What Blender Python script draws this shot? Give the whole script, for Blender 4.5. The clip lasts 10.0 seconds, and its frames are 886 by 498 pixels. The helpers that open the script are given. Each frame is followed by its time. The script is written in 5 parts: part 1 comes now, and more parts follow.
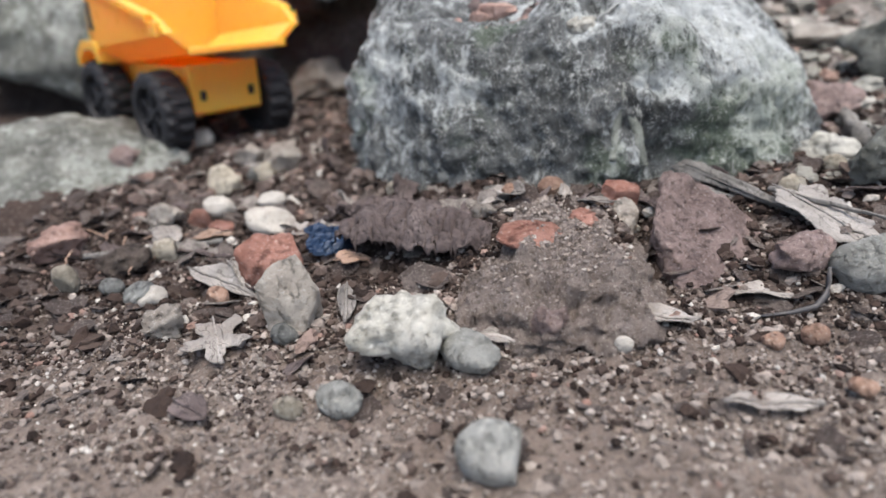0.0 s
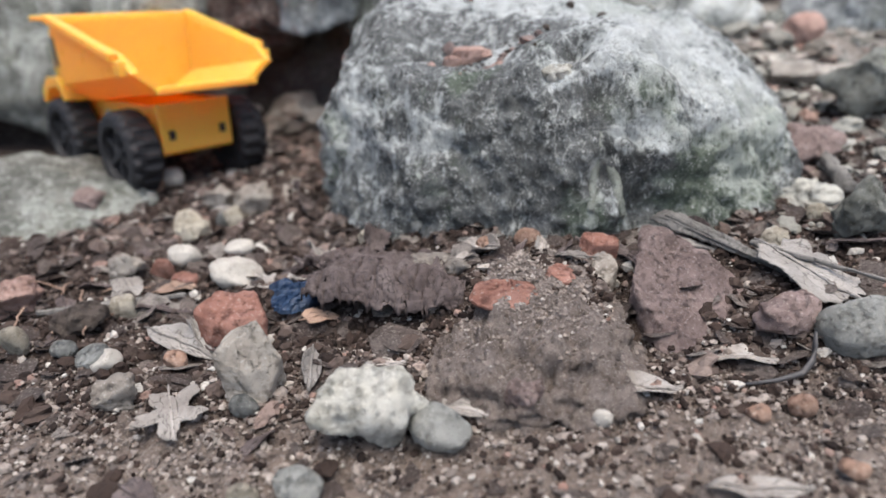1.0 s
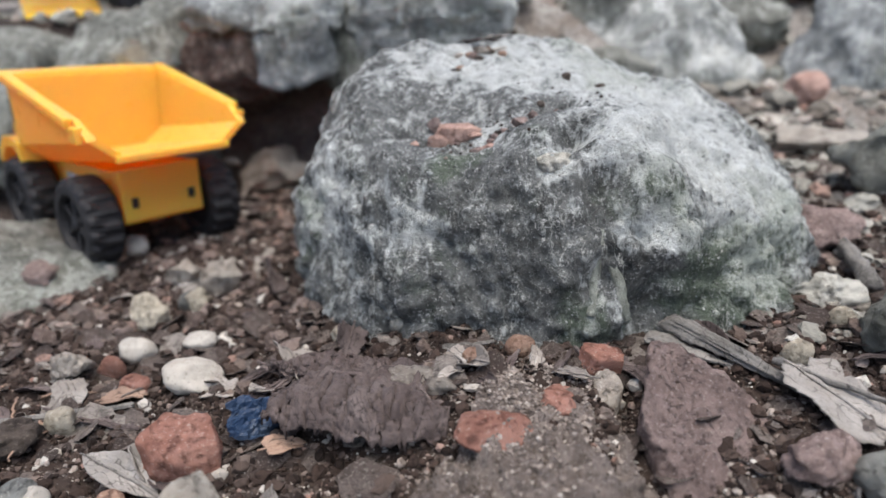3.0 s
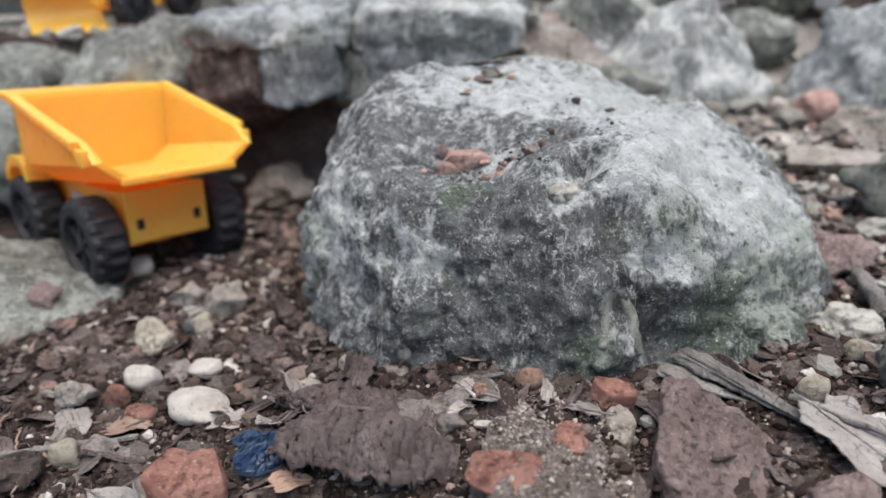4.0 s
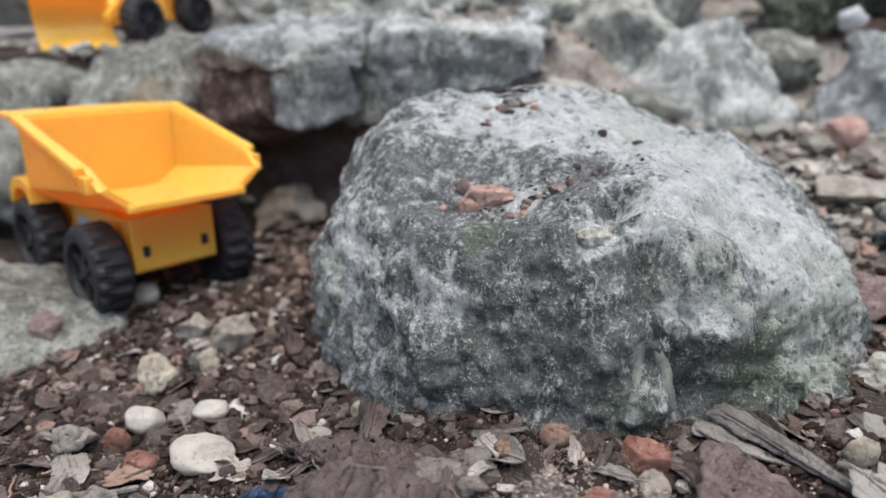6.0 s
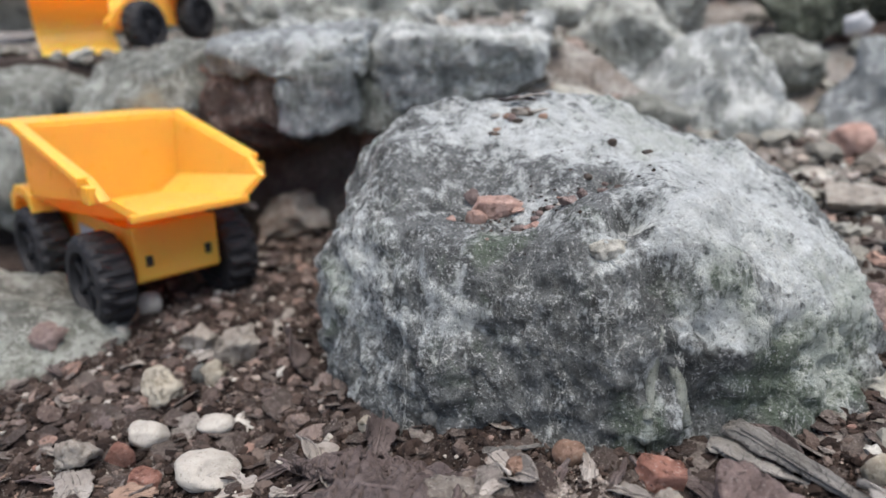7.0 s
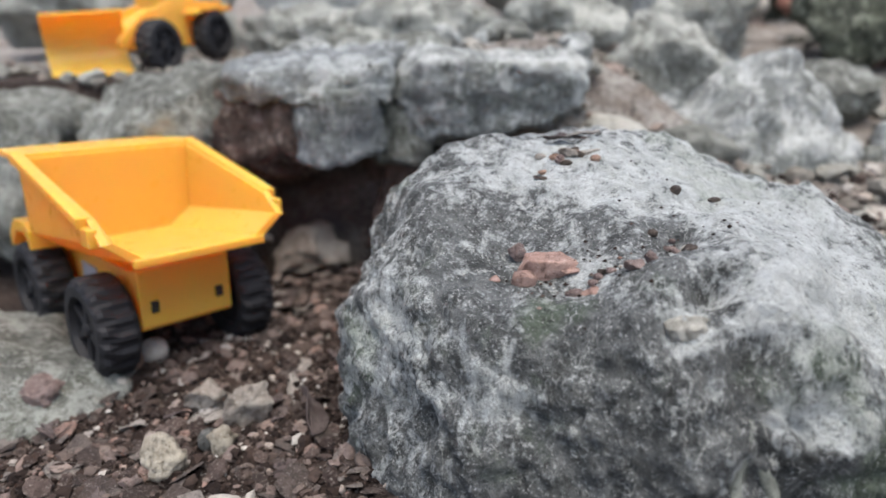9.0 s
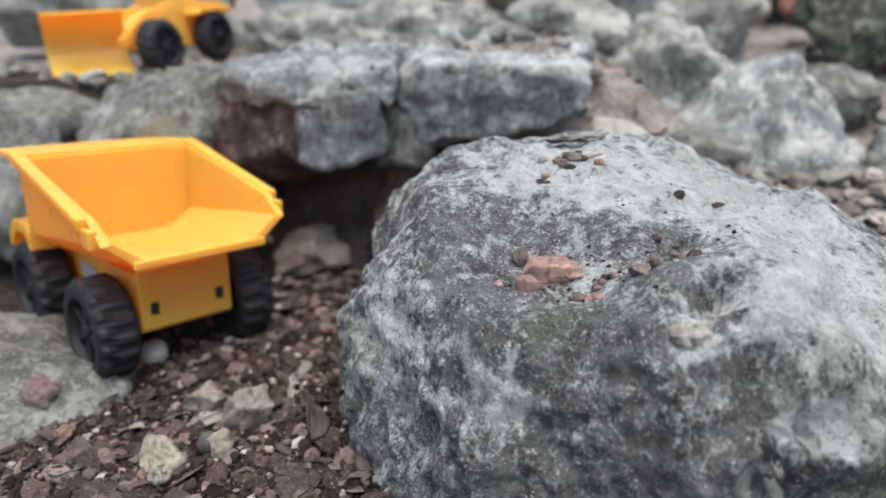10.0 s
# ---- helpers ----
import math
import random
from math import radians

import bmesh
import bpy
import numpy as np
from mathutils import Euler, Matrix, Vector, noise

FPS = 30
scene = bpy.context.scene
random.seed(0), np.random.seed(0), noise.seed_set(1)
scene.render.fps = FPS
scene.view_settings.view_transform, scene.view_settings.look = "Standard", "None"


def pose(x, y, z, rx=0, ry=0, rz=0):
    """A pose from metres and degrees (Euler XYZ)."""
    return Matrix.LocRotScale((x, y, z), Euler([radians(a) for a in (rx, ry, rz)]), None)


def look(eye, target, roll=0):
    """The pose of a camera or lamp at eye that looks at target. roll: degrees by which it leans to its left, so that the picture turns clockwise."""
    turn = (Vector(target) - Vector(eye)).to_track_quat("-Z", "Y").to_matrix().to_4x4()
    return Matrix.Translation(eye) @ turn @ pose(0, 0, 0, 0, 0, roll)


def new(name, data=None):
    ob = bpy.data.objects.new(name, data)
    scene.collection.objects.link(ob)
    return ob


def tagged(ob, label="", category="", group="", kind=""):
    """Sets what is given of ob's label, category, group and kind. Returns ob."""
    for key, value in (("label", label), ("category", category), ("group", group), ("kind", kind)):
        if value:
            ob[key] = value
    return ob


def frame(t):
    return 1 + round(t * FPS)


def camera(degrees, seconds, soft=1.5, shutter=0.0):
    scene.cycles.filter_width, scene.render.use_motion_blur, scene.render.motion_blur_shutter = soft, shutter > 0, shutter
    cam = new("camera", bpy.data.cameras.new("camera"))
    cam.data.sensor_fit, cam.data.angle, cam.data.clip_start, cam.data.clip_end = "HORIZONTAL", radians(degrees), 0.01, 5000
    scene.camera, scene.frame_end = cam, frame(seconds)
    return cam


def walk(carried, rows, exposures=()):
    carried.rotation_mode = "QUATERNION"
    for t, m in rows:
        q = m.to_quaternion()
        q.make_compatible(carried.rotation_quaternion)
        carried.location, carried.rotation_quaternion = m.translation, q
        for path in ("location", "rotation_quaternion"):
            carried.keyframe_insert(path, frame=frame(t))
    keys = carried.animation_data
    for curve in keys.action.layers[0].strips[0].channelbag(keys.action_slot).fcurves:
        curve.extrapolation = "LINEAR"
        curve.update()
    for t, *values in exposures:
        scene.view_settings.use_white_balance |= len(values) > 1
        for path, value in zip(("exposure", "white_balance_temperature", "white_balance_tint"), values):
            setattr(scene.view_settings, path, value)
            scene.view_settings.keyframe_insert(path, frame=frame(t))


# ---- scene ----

# All plan numbers below are in units of 1.5 cm; U turns them into metres.
U = 0.015
cam = camera(66.5, 10.0, soft=1.6)
cam.data.dof.use_dof, cam.data.dof.focus_distance, cam.data.dof.aperture_fstop = True, 10.7 * U, 10.0
PATH = [
    (0, (0.960, 0.366, 6.229), (0.210, 9.344, 1.888), -4.00),
    (0.5, (1.079, 0.714, 6.395), (0.461, 9.770, 2.199), -3.73),
    (1, (1.183, 1.133, 6.597), (0.660, 10.238, 2.494), -3.67),
    (1.5, (1.057, 1.767, 6.938), (0.565, 10.913, 2.924), -3.86),
    (2, (1.130, 2.290, 7.064), (0.726, 11.490, 3.167), -3.16),
    (2.5, (1.310, 2.684, 7.219), (0.972, 11.920, 3.400), -2.90),
    (4, (1.173, 3.263, 7.632), (0.783, 12.551, 3.946), -2.82),
    (4.5, (1.298, 3.385, 7.940), (0.950, 12.703, 4.327), -2.55),
    (5, (1.128, 3.853, 7.904), (0.730, 13.181, 4.323), -2.42),
    (5.5, (1.020, 3.994, 7.900), (0.531, 13.320, 4.324), -2.28),
    (7, (0.772, 4.302, 8.030), (0.288, 13.648, 4.505), -2.37),
    (7.5, (0.710, 4.375, 7.999), (0.229, 13.717, 4.462), -2.18),
    (8, (0.672, 4.579, 8.140), (0.165, 13.947, 4.677), -2.12),
    (8.5, (0.890, 5.238, 8.203), (0.255, 14.625, 4.814), -1.61),
    (9, (0.269, 5.995, 8.256), (-0.413, 15.396, 4.917), -2.04),
    (9.5, (0.259, 6.076, 8.398), (-0.390, 15.495, 5.103), -1.83),
    (10, (0.199, 6.059, 8.275), (-0.463, 15.468, 4.955), -1.66),
]
walk(cam, [(t, look([U * v for v in eye], [U * v for v in target], roll)) for t, eye, target, roll in PATH],
     exposures=((0.0, 1.4), (1.0, 1.36), (2.5, 1.24), (4.5, 1.22), (8.0, 1.18), (10.0, 1.2)))

# ---- light: bright overcast shade ----
world = bpy.data.worlds.new("overcast_sky")
scene.world = world
world.use_nodes = True
wn = world.node_tree
sky = wn.nodes.new("ShaderNodeTexSky")
sky.sky_type = "NISHITA"
sky.sun_disc = False
sky.sun_elevation, sky.sun_rotation = radians(82), radians(144)
sky.dust_density, sky.ozone_density = 4.0, 0.6
wn.links.new(sky.outputs[0], wn.nodes["Background"].inputs[0])
wn.nodes["Background"].inputs[1].default_value = 0.1
sun = new("sun", bpy.data.lights.new("sun", "SUN"))
sun.data.energy, sun.data.angle, sun.data.color = 1.35, radians(55), (1.0, 0.95, 0.86)
sun.matrix_world = look((0.35, -0.8, 2.7), (0, 0, 0))


# ---- materials ----
class Nodes:
    def __init__(self, name):
        self.m = bpy.data.materials.new(name)
        self.m.use_nodes = True
        self.t = self.m.node_tree
        self.bsdf = self.t.nodes["Principled BSDF"]
        self.co = self.t.nodes.new("ShaderNodeTexCoord").outputs["Object"]

    def link(self, a, b):
        self.t.links.new(a, b)

    def mapped(self, sx=1, sy=1, sz=1):
        n = self.t.nodes.new("ShaderNodeMapping")
        n.inputs["Scale"].default_value = (sx / U, sy / U, sz / U)
        self.link(self.co, n.inputs["Vector"])
        return n.outputs[0]

    def noise(self, scale, detail=4, rough=0.6, vec=None, warp=0.0):
        n = self.t.nodes.new("ShaderNodeTexNoise")
        n.inputs["Scale"].default_value, n.inputs["Detail"].default_value = scale, detail
        n.inputs["Roughness"].default_value, n.inputs["Distortion"].default_value = rough, warp
        self.link(vec or self.mapped(), n.inputs["Vector"])
        return n.outputs["Fac"]

    def voronoi(self, scale, vec=None):
        n = self.t.nodes.new("ShaderNodeTexVoronoi")
        n.inputs["Scale"].default_value = scale
        self.link(vec or self.mapped(), n.inputs["Vector"])
        return n.outputs["Distance"]

    def ramp(self, fac, *stops):
        n = self.t.nodes.new("ShaderNodeValToRGB")
        e = n.color_ramp.elements
        while len(e) < len(stops):
            e.new(0.5)
        for el, (at, c) in zip(e, stops):
            el.position = at
            el.color = (*c, 1) if isinstance(c, tuple) else (c, c, c, 1)
        self.link(fac, n.inputs[0])
        return n.outputs[0]

    def mix(self, fac, a, b, how="MIX"):
        n = self.t.nodes.new("ShaderNodeMix")
        n.data_type, n.blend_type = "RGBA", how
        for slot, v in ((n.inputs["Factor"], fac), (n.inputs[6], a), (n.inputs[7], b)):
            if isinstance(v, tuple):
                slot.default_value = (*v, 1)
            elif isinstance(v, (int, float)):
                slot.default_value = v
            else:
                self.link(v, slot)
        return n.outputs[2]

    def vary(self, col, low=0.7, high=1.25):
        """Brightness that differs from object to object."""
        n = self.t.nodes.new("ShaderNodeObjectInfo")
        return self.mix(1.0, col, self.ramp(n.outputs["Random"], (0, low), (1, high)), "MULTIPLY")

    def island(self, stops):
        n = self.t.nodes.new("ShaderNodeNewGeometry")
        return self.ramp(n.outputs["Random Per Island"], *stops)

    def done(self, col, rough=0.85, height=None, depth=0.05, strength=1.0, spec=0.3):
        if isinstance(col, tuple):
            self.bsdf.inputs["Base Color"].default_value = (*col, 1)
        else:
            self.link(col, self.bsdf.inputs["Base Color"])
        if isinstance(rough, (int, float)):
            self.bsdf.inputs["Roughness"].default_value = rough
        else:
            self.link(rough, self.bsdf.inputs["Roughness"])
        self.bsdf.inputs["Specular IOR Level"].default_value = spec
        if height is not None:
            b = self.t.nodes.new("ShaderNodeBump")
            b.inputs["Strength"].default_value, b.inputs["Distance"].default_value = strength, depth * U
            self.link(height, b.inputs["Height"])
            self.link(b.outputs[0], self.bsdf.inputs["Normal"])
        return self.m


def boulder_material(name, dark, mid, pale, green, patch=0.52, streak=0.54, size=1.0):
    n = Nodes(name)
    base = n.noise(0.9 * size, 9, 0.74)
    blotch = n.noise(0.5 * size, 10, 0.74)
    spots = n.noise(2.3 * size, 7, 0.75, n.mapped(1.1, 1.1, 0.7), 0.15)
    streaks = n.noise(1.2 * size, 9, 0.76, n.mapped(3.3, 3.3, 0.55), 0.15)
    fine = n.noise(5.5 * size, 7, 0.8)
    col = n.mix(n.ramp(base, (0.42, 0.0), (0.58, 1.0)), dark, mid)
    col = n.mix(n.ramp(n.noise(0.33 * size, 6, 0.65, n.mapped(1.1, 0.9, 1.3)), (0.5, 0.0), (0.64, 0.6)), col, green)
    col = n.mix(n.ramp(streaks, (streak, 0.0), (streak + 0.045, 0.85)), col, pale)
    col = n.mix(n.ramp(blotch, (patch, 0.0), (patch + 0.05, 0.7)), col, pale)
    col = n.mix(n.ramp(spots, (0.54, 0.0), (0.59, 0.75)), col, pale)
    col = n.mix(n.ramp(spots, (0.38, 0.8), (0.45, 0.0)), col, tuple(0.6 * v for v in dark))
    col = n.mix(n.ramp(fine, (0.36, 0.85), (0.47, 0.0)), col, tuple(0.5 * v for v in dark))
    col = n.mix(n.ramp(n.noise(9 * size, 5, 0.8), (0.56, 0.0), (0.64, 0.6)), col, tuple(1.2 * v for v in pale))
    worn = n.ramp(n.noise(0.62 * size, 10, 0.72, n.mapped(1.1, 1.0, 0.75), 0.3), (0.38, 0.6), (0.455, 0.0))
    thread = n.ramp(n.noise(1.5 * size, 4, 0.55, n.mapped(1.5, 1.5, 0.5), 0.6), (0.487, 0.0), (0.5, 0.85), (0.513, 0.0))
    thread = n.mix(1.0, thread, n.ramp(n.noise(0.7 * size, 5, 0.7), (0.47, 0.0), (0.56, 1.0)), "MULTIPLY")
    hgt = n.mix(0.45, fine, n.mix(0.5, streaks, spots))
    col = n.mix(worn, col, tuple(0.65 * a + 0.35 * b for a, b in zip(dark, mid)))
    col = n.mix(thread, col, tuple(1.15 * v for v in pale))
    return n.done(col, 0.8, hgt, 0.3, 0.95, 0.4)


def grit_material(name, a, b, speck, scale=3.0, spread=(0.75, 1.2), rough=0.88):
    n = Nodes(name)
    f = n.noise(scale, 6, 0.65)
    col = n.mix(n.ramp(n.noise(scale * 0.4, 4), (0.38, 0.0), (0.62, 1.0)), a, b)
    col = n.mix(n.ramp(n.noise(scale * 4, 3, 0.7), (0.57, 0.0), (0.7, 0.7)), col, speck)
    col = n.mix(n.ramp(f, (0.3, 0.6), (0.46, 0.0)), col, tuple(0.4 * v for v in a))
    grain = n.noise(scale * 7, 5, 0.8)
    col = n.mix(n.ramp(grain, (0.36, 0.4), (0.46, 0.0)), col, tuple(0.5 * v for v in a))
    pit = n.ramp(n.noise(scale * 2.2, 5, 0.7), (0.36, 0.0), (0.46, 1.0))
    col = n.mix(n.ramp(n.noise(scale * 2.2, 5, 0.7), (0.34, 0.6), (0.43, 0.0)), col, tuple(0.45 * v for v in a))
    return n.done(n.vary(col, *spread), rough, n.mix(0.3, n.mix(0.5, f, grain), pit), 0.16, 1.0, 0.25)


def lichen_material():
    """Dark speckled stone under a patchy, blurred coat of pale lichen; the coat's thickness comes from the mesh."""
    n = Nodes("boulder_stone")
    a = n.t.nodes.new("ShaderNodeAttribute")
    a.attribute_name = "coat"
    sep = n.t.nodes.new("ShaderNodeSeparateColor")
    n.link(a.outputs["Color"], sep.inputs[0])
    pale, green, bare_shade = sep.outputs[0], sep.outputs[1], sep.outputs[2]

    def sums(x, kx, y, ky, off=0.0):
        m = n.t.nodes.new("ShaderNodeMath")
        m.operation = "MULTIPLY_ADD"
        n.link(x, m.inputs[0])
        m.inputs[1].default_value, m.inputs[2].default_value = kx, off
        k = n.t.nodes.new("ShaderNodeMath")
        k.operation = "MULTIPLY_ADD"
        n.link(y, k.inputs[0])
        k.inputs[1].default_value = ky
        n.link(m.outputs[0], k.inputs[2])
        return k.outputs[0]

    broad = n.noise(1.3, 9, 0.66)
    drips = n.noise(1.6, 8, 0.7, n.mapped(2.6, 2.6, 0.62))
    grain = n.noise(7.0, 6, 0.75)
    speck = n.noise(15.0, 4, 0.7)
    pits = n.noise(4.2, 7, 0.72, n.mapped(1.2, 1.2, 0.8))
    col = n.mix(n.ramp(n.noise(1.9, 8, 0.7), (0.36, 0.0), (0.62, 1.0)), (0.05, 0.054, 0.054), (0.195, 0.207, 0.208))
    moss = sums(n.noise(0.9, 7, 0.7), 1.0, green, 0.5, -0.12)
    col = n.mix(n.ramp(moss, (0.46, 0.0), (0.62, 0.75)), col, (0.105, 0.14, 0.098))
    col = n.mix(n.ramp(grain, (0.36, 0.75), (0.47, 0.0)), col, (0.026, 0.03, 0.03))
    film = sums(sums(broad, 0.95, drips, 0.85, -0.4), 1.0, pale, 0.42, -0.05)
    # Less coat on bare stone; also paints shade into the hollows and the foot.
    film = sums(film, 1.0, bare_shade, -0.3)
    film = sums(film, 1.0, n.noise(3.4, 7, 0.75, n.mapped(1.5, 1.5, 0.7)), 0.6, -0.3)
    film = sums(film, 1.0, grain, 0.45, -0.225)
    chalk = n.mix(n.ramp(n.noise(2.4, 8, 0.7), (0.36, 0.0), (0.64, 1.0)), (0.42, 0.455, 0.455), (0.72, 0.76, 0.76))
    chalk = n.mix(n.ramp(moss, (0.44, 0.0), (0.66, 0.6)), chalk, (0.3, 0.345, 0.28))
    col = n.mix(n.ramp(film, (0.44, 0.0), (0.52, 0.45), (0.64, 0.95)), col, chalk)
    col = n.mix(n.ramp(pits, (0.34, 0.8), (0.42, 0.0)), col, (0.045, 0.05, 0.05))
    dots = n.ramp(sums(speck, 1.0, broad, 0.25, -0.125), (0.59, 0.0), (0.66, 0.7))
    col = n.mix(dots, col, (0.5, 0.535, 0.535))
    col = n.mix(n.ramp(speck, (0.33, 0.6), (0.42, 0.0)), col, (0.03, 0.034, 0.034))
    glint = n.ramp(sums(n.noise(17.0, 6, 0.75), 1.0, n.noise(2.0, 6, 0.7), 0.45, -0.225), (0.585, 0.0), (0.67, 0.75))
    col = n.mix(glint, col, (0.74, 0.77, 0.77))
    thread = n.ramp(n.noise(1.1, 5, 0.6, n.mapped(1.4, 1.4, 0.45), 0.4), (0.488, 0.0), (0.5, 0.8), (0.512, 0.0))
    thread = n.mix(1.0, thread, n.ramp(n.noise(0.8, 5, 0.7), (0.5, 0.0), (0.58, 1.0)), "MULTIPLY")
    col = n.mix(thread, col, (0.6, 0.625, 0.6))
    hgt = n.mix(0.5, n.mix(0.45, grain, pits), n.mix(0.5, drips, speck))
    return n.done(col, 0.78, hgt, 0.42, 1.0, 0.4)


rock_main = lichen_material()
rock_moss = boulder_material("dark_moss_stone", (0.025, 0.031, 0.021), (0.08, 0.092, 0.066), (0.27, 0.29, 0.235), (0.05, 0.07, 0.035), 0.56, 0.58)
rock_back = boulder_material("ledge_stone", (0.17, 0.184, 0.188), (0.32, 0.348, 0.358), (0.53, 0.563, 0.57), (0.23, 0.255, 0.205), 0.53, 0.57, 0.8)
rock_pale = boulder_material("pale_mottled_stone", (0.2, 0.215, 0.205), (0.4, 0.425, 0.42), (0.68, 0.71, 0.7), (0.26, 0.29, 0.23), 0.5, 0.55, 0.9)
rock_green = boulder_material("mossy_stone", (0.19, 0.195, 0.175), (0.35, 0.365, 0.33), (0.58, 0.6, 0.56), (0.26, 0.275, 0.225), 0.5, 0.56)
rock_side = boulder_material("dull_mossy_stone", (0.12, 0.124, 0.11), (0.24, 0.25, 0.225), (0.42, 0.44, 0.41), (0.16, 0.175, 0.135), 0.53, 0.57)
rock_brown = boulder_material("brown_earthy_stone", (0.075, 0.05, 0.041), (0.22, 0.152, 0.127), (0.38, 0.305, 0.27), (0.13, 0.105, 0.085), 0.58, 0.6)
pumice = grit_material("pumice", (0.42, 0.41, 0.36), (0.6, 0.59, 0.54), (0.72, 0.71, 0.66), 3.0, (0.9, 1.12))
pale_stone = grit_material("pale_sandstone", (0.4, 0.36, 0.315), (0.56, 0.52, 0.465), (0.66, 0.64, 0.6), 3.0)
pink_stone = grit_material("pinkish_stone", (0.38, 0.24, 0.2), (0.53, 0.36, 0.31), (0.62, 0.5, 0.45), 3.5)
tanrock = grit_material("tan_sandstone", (0.27, 0.235, 0.205), (0.42, 0.385, 0.345), (0.56, 0.53, 0.49), 3.5)
brick = grit_material("brick_red", (0.26, 0.12, 0.09), (0.37, 0.2, 0.16), (0.47, 0.36, 0.31), 4.0)
def pebble_material(name, a, b, stain):
    """A smooth water-worn pebble, faintly stained and pitted."""
    n = Nodes(name)
    col = n.mix(n.ramp(n.noise(1.2, 5, 0.6), (0.35, 0.0), (0.65, 1.0)), a, b)
    col = n.mix(n.ramp(n.noise(3.5, 6, 0.7), (0.56, 0.0), (0.72, 0.55)), col, stain)
    col = n.mix(n.ramp(n.noise(14, 4, 0.7), (0.33, 0.6), (0.42, 0.0)), col, tuple(0.5 * v for v in stain))
    return n.done(n.vary(col, 0.9, 1.12), 0.65, n.mix(0.5, n.noise(3, 5, 0.6), n.noise(14, 4, 0.7)), 0.05, 0.8, 0.35)


white = pebble_material("white_stone", (0.3, 0.28, 0.25), (0.47, 0.445, 0.405), (0.19, 0.165, 0.14))
orange = grit_material("orange_stone", (0.36, 0.22, 0.16), (0.46, 0.31, 0.24), (0.56, 0.47, 0.4), 4.0)
cream = grit_material("cream_stone", (0.34, 0.3, 0.24), (0.5, 0.46, 0.38), (0.62, 0.6, 0.53), 4.0)
palegrey = grit_material("pale_grey_stone", (0.31, 0.315, 0.295), (0.46, 0.465, 0.44), (0.6, 0.6, 0.57), 3.5)
greystone = grit_material("grey_stone", (0.16, 0.165, 0.158), (0.27, 0.277, 0.265), (0.42, 0.425, 0.41), 3.5)
redrock = grit_material("purple_brown_stone", (0.215, 0.158, 0.147), (0.35, 0.267, 0.25), (0.53, 0.47, 0.44), 5.0)
streak_mat = grit_material("pale_green_mineral", (0.3, 0.325, 0.29), (0.42, 0.45, 0.41), (0.58, 0.6, 0.56), 7.0)
mossrock = grit_material("moss_grey_stone", (0.165, 0.17, 0.15), (0.3, 0.31, 0.285), (0.45, 0.46, 0.435), 3.0)
soilstone = grit_material("earth_clod", (0.07, 0.055, 0.048), (0.13, 0.105, 0.09), (0.26, 0.23, 0.2), 5.0)


def soil_material():
    n = Nodes("damp_soil")
    patch = n.noise(0.3, 5, 0.65, warp=0.5)
    fine = n.noise(6, 7, 0.75)
    sep = n.t.nodes.new("ShaderNodeSeparateXYZ")
    n.link(n.mapped(), sep.inputs[0])

    def along(y0, y1, wobble, slant=0.0):
        m = n.t.nodes.new("ShaderNodeMath")
        m.operation, m.use_clamp = "MULTIPLY_ADD", False
        n.link(patch, m.inputs[0])
        m.inputs[1].default_value = wobble
        lean = n.t.nodes.new("ShaderNodeMath")
        lean.operation = "MULTIPLY_ADD"
        n.link(sep.outputs[0], lean.inputs[0])
        lean.inputs[1].default_value = slant
        n.link(sep.outputs[1], lean.inputs[2])
        n.link(lean.outputs[0], m.inputs[2])
        r = n.t.nodes.new("ShaderNodeMapRange")
        r.inputs[1].default_value, r.inputs[2].default_value = y0 + wobble / 2, y1 + wobble / 2
        n.link(m.outputs[0], r.inputs[0])
        return r.outputs[0]

    damp = n.mix(n.ramp(patch, (0.4, 0.0), (0.62, 1.0)), (0.034, 0.023, 0.019), (0.085, 0.061, 0.051))
    dry = n.mix(n.ramp(patch, (0.4, 0.0), (0.62, 1.0)), (0.24, 0.19, 0.162), (0.37, 0.31, 0.272))
    stony = n.mix(n.ramp(n.noise(0.8, 6, 0.7), (0.4, 0.0), (0.6, 1.0)), (0.25, 0.215, 0.19), (0.43, 0.41, 0.385))
    col = n.mix(along(11.2, 6.8, 5.0), damp, dry)
    col = n.mix(along(22.5, 27.0, 3.0, 0.6), col, stony)
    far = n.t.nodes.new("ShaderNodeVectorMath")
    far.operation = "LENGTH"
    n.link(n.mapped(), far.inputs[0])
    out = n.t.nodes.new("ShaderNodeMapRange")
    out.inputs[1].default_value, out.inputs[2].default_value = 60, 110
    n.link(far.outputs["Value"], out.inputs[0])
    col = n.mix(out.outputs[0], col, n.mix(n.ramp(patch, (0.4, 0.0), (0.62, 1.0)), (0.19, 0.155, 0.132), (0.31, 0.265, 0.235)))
    col = n.mix(n.ramp(fine, (0.36, 0.75), (0.52, 0.0)), col, (0.045, 0.035, 0.03))
    col = n.mix(n.ramp(n.noise(16, 3, 0.7), (0.58, 0.0), (0.7, 0.75)), col, (0.42, 0.39, 0.36))
    return n.done(col, 0.92, n.mix(0.5, fine, n.noise(20, 4, 0.7)), 0.2, 1.0, 0.2)


soil = soil_material()


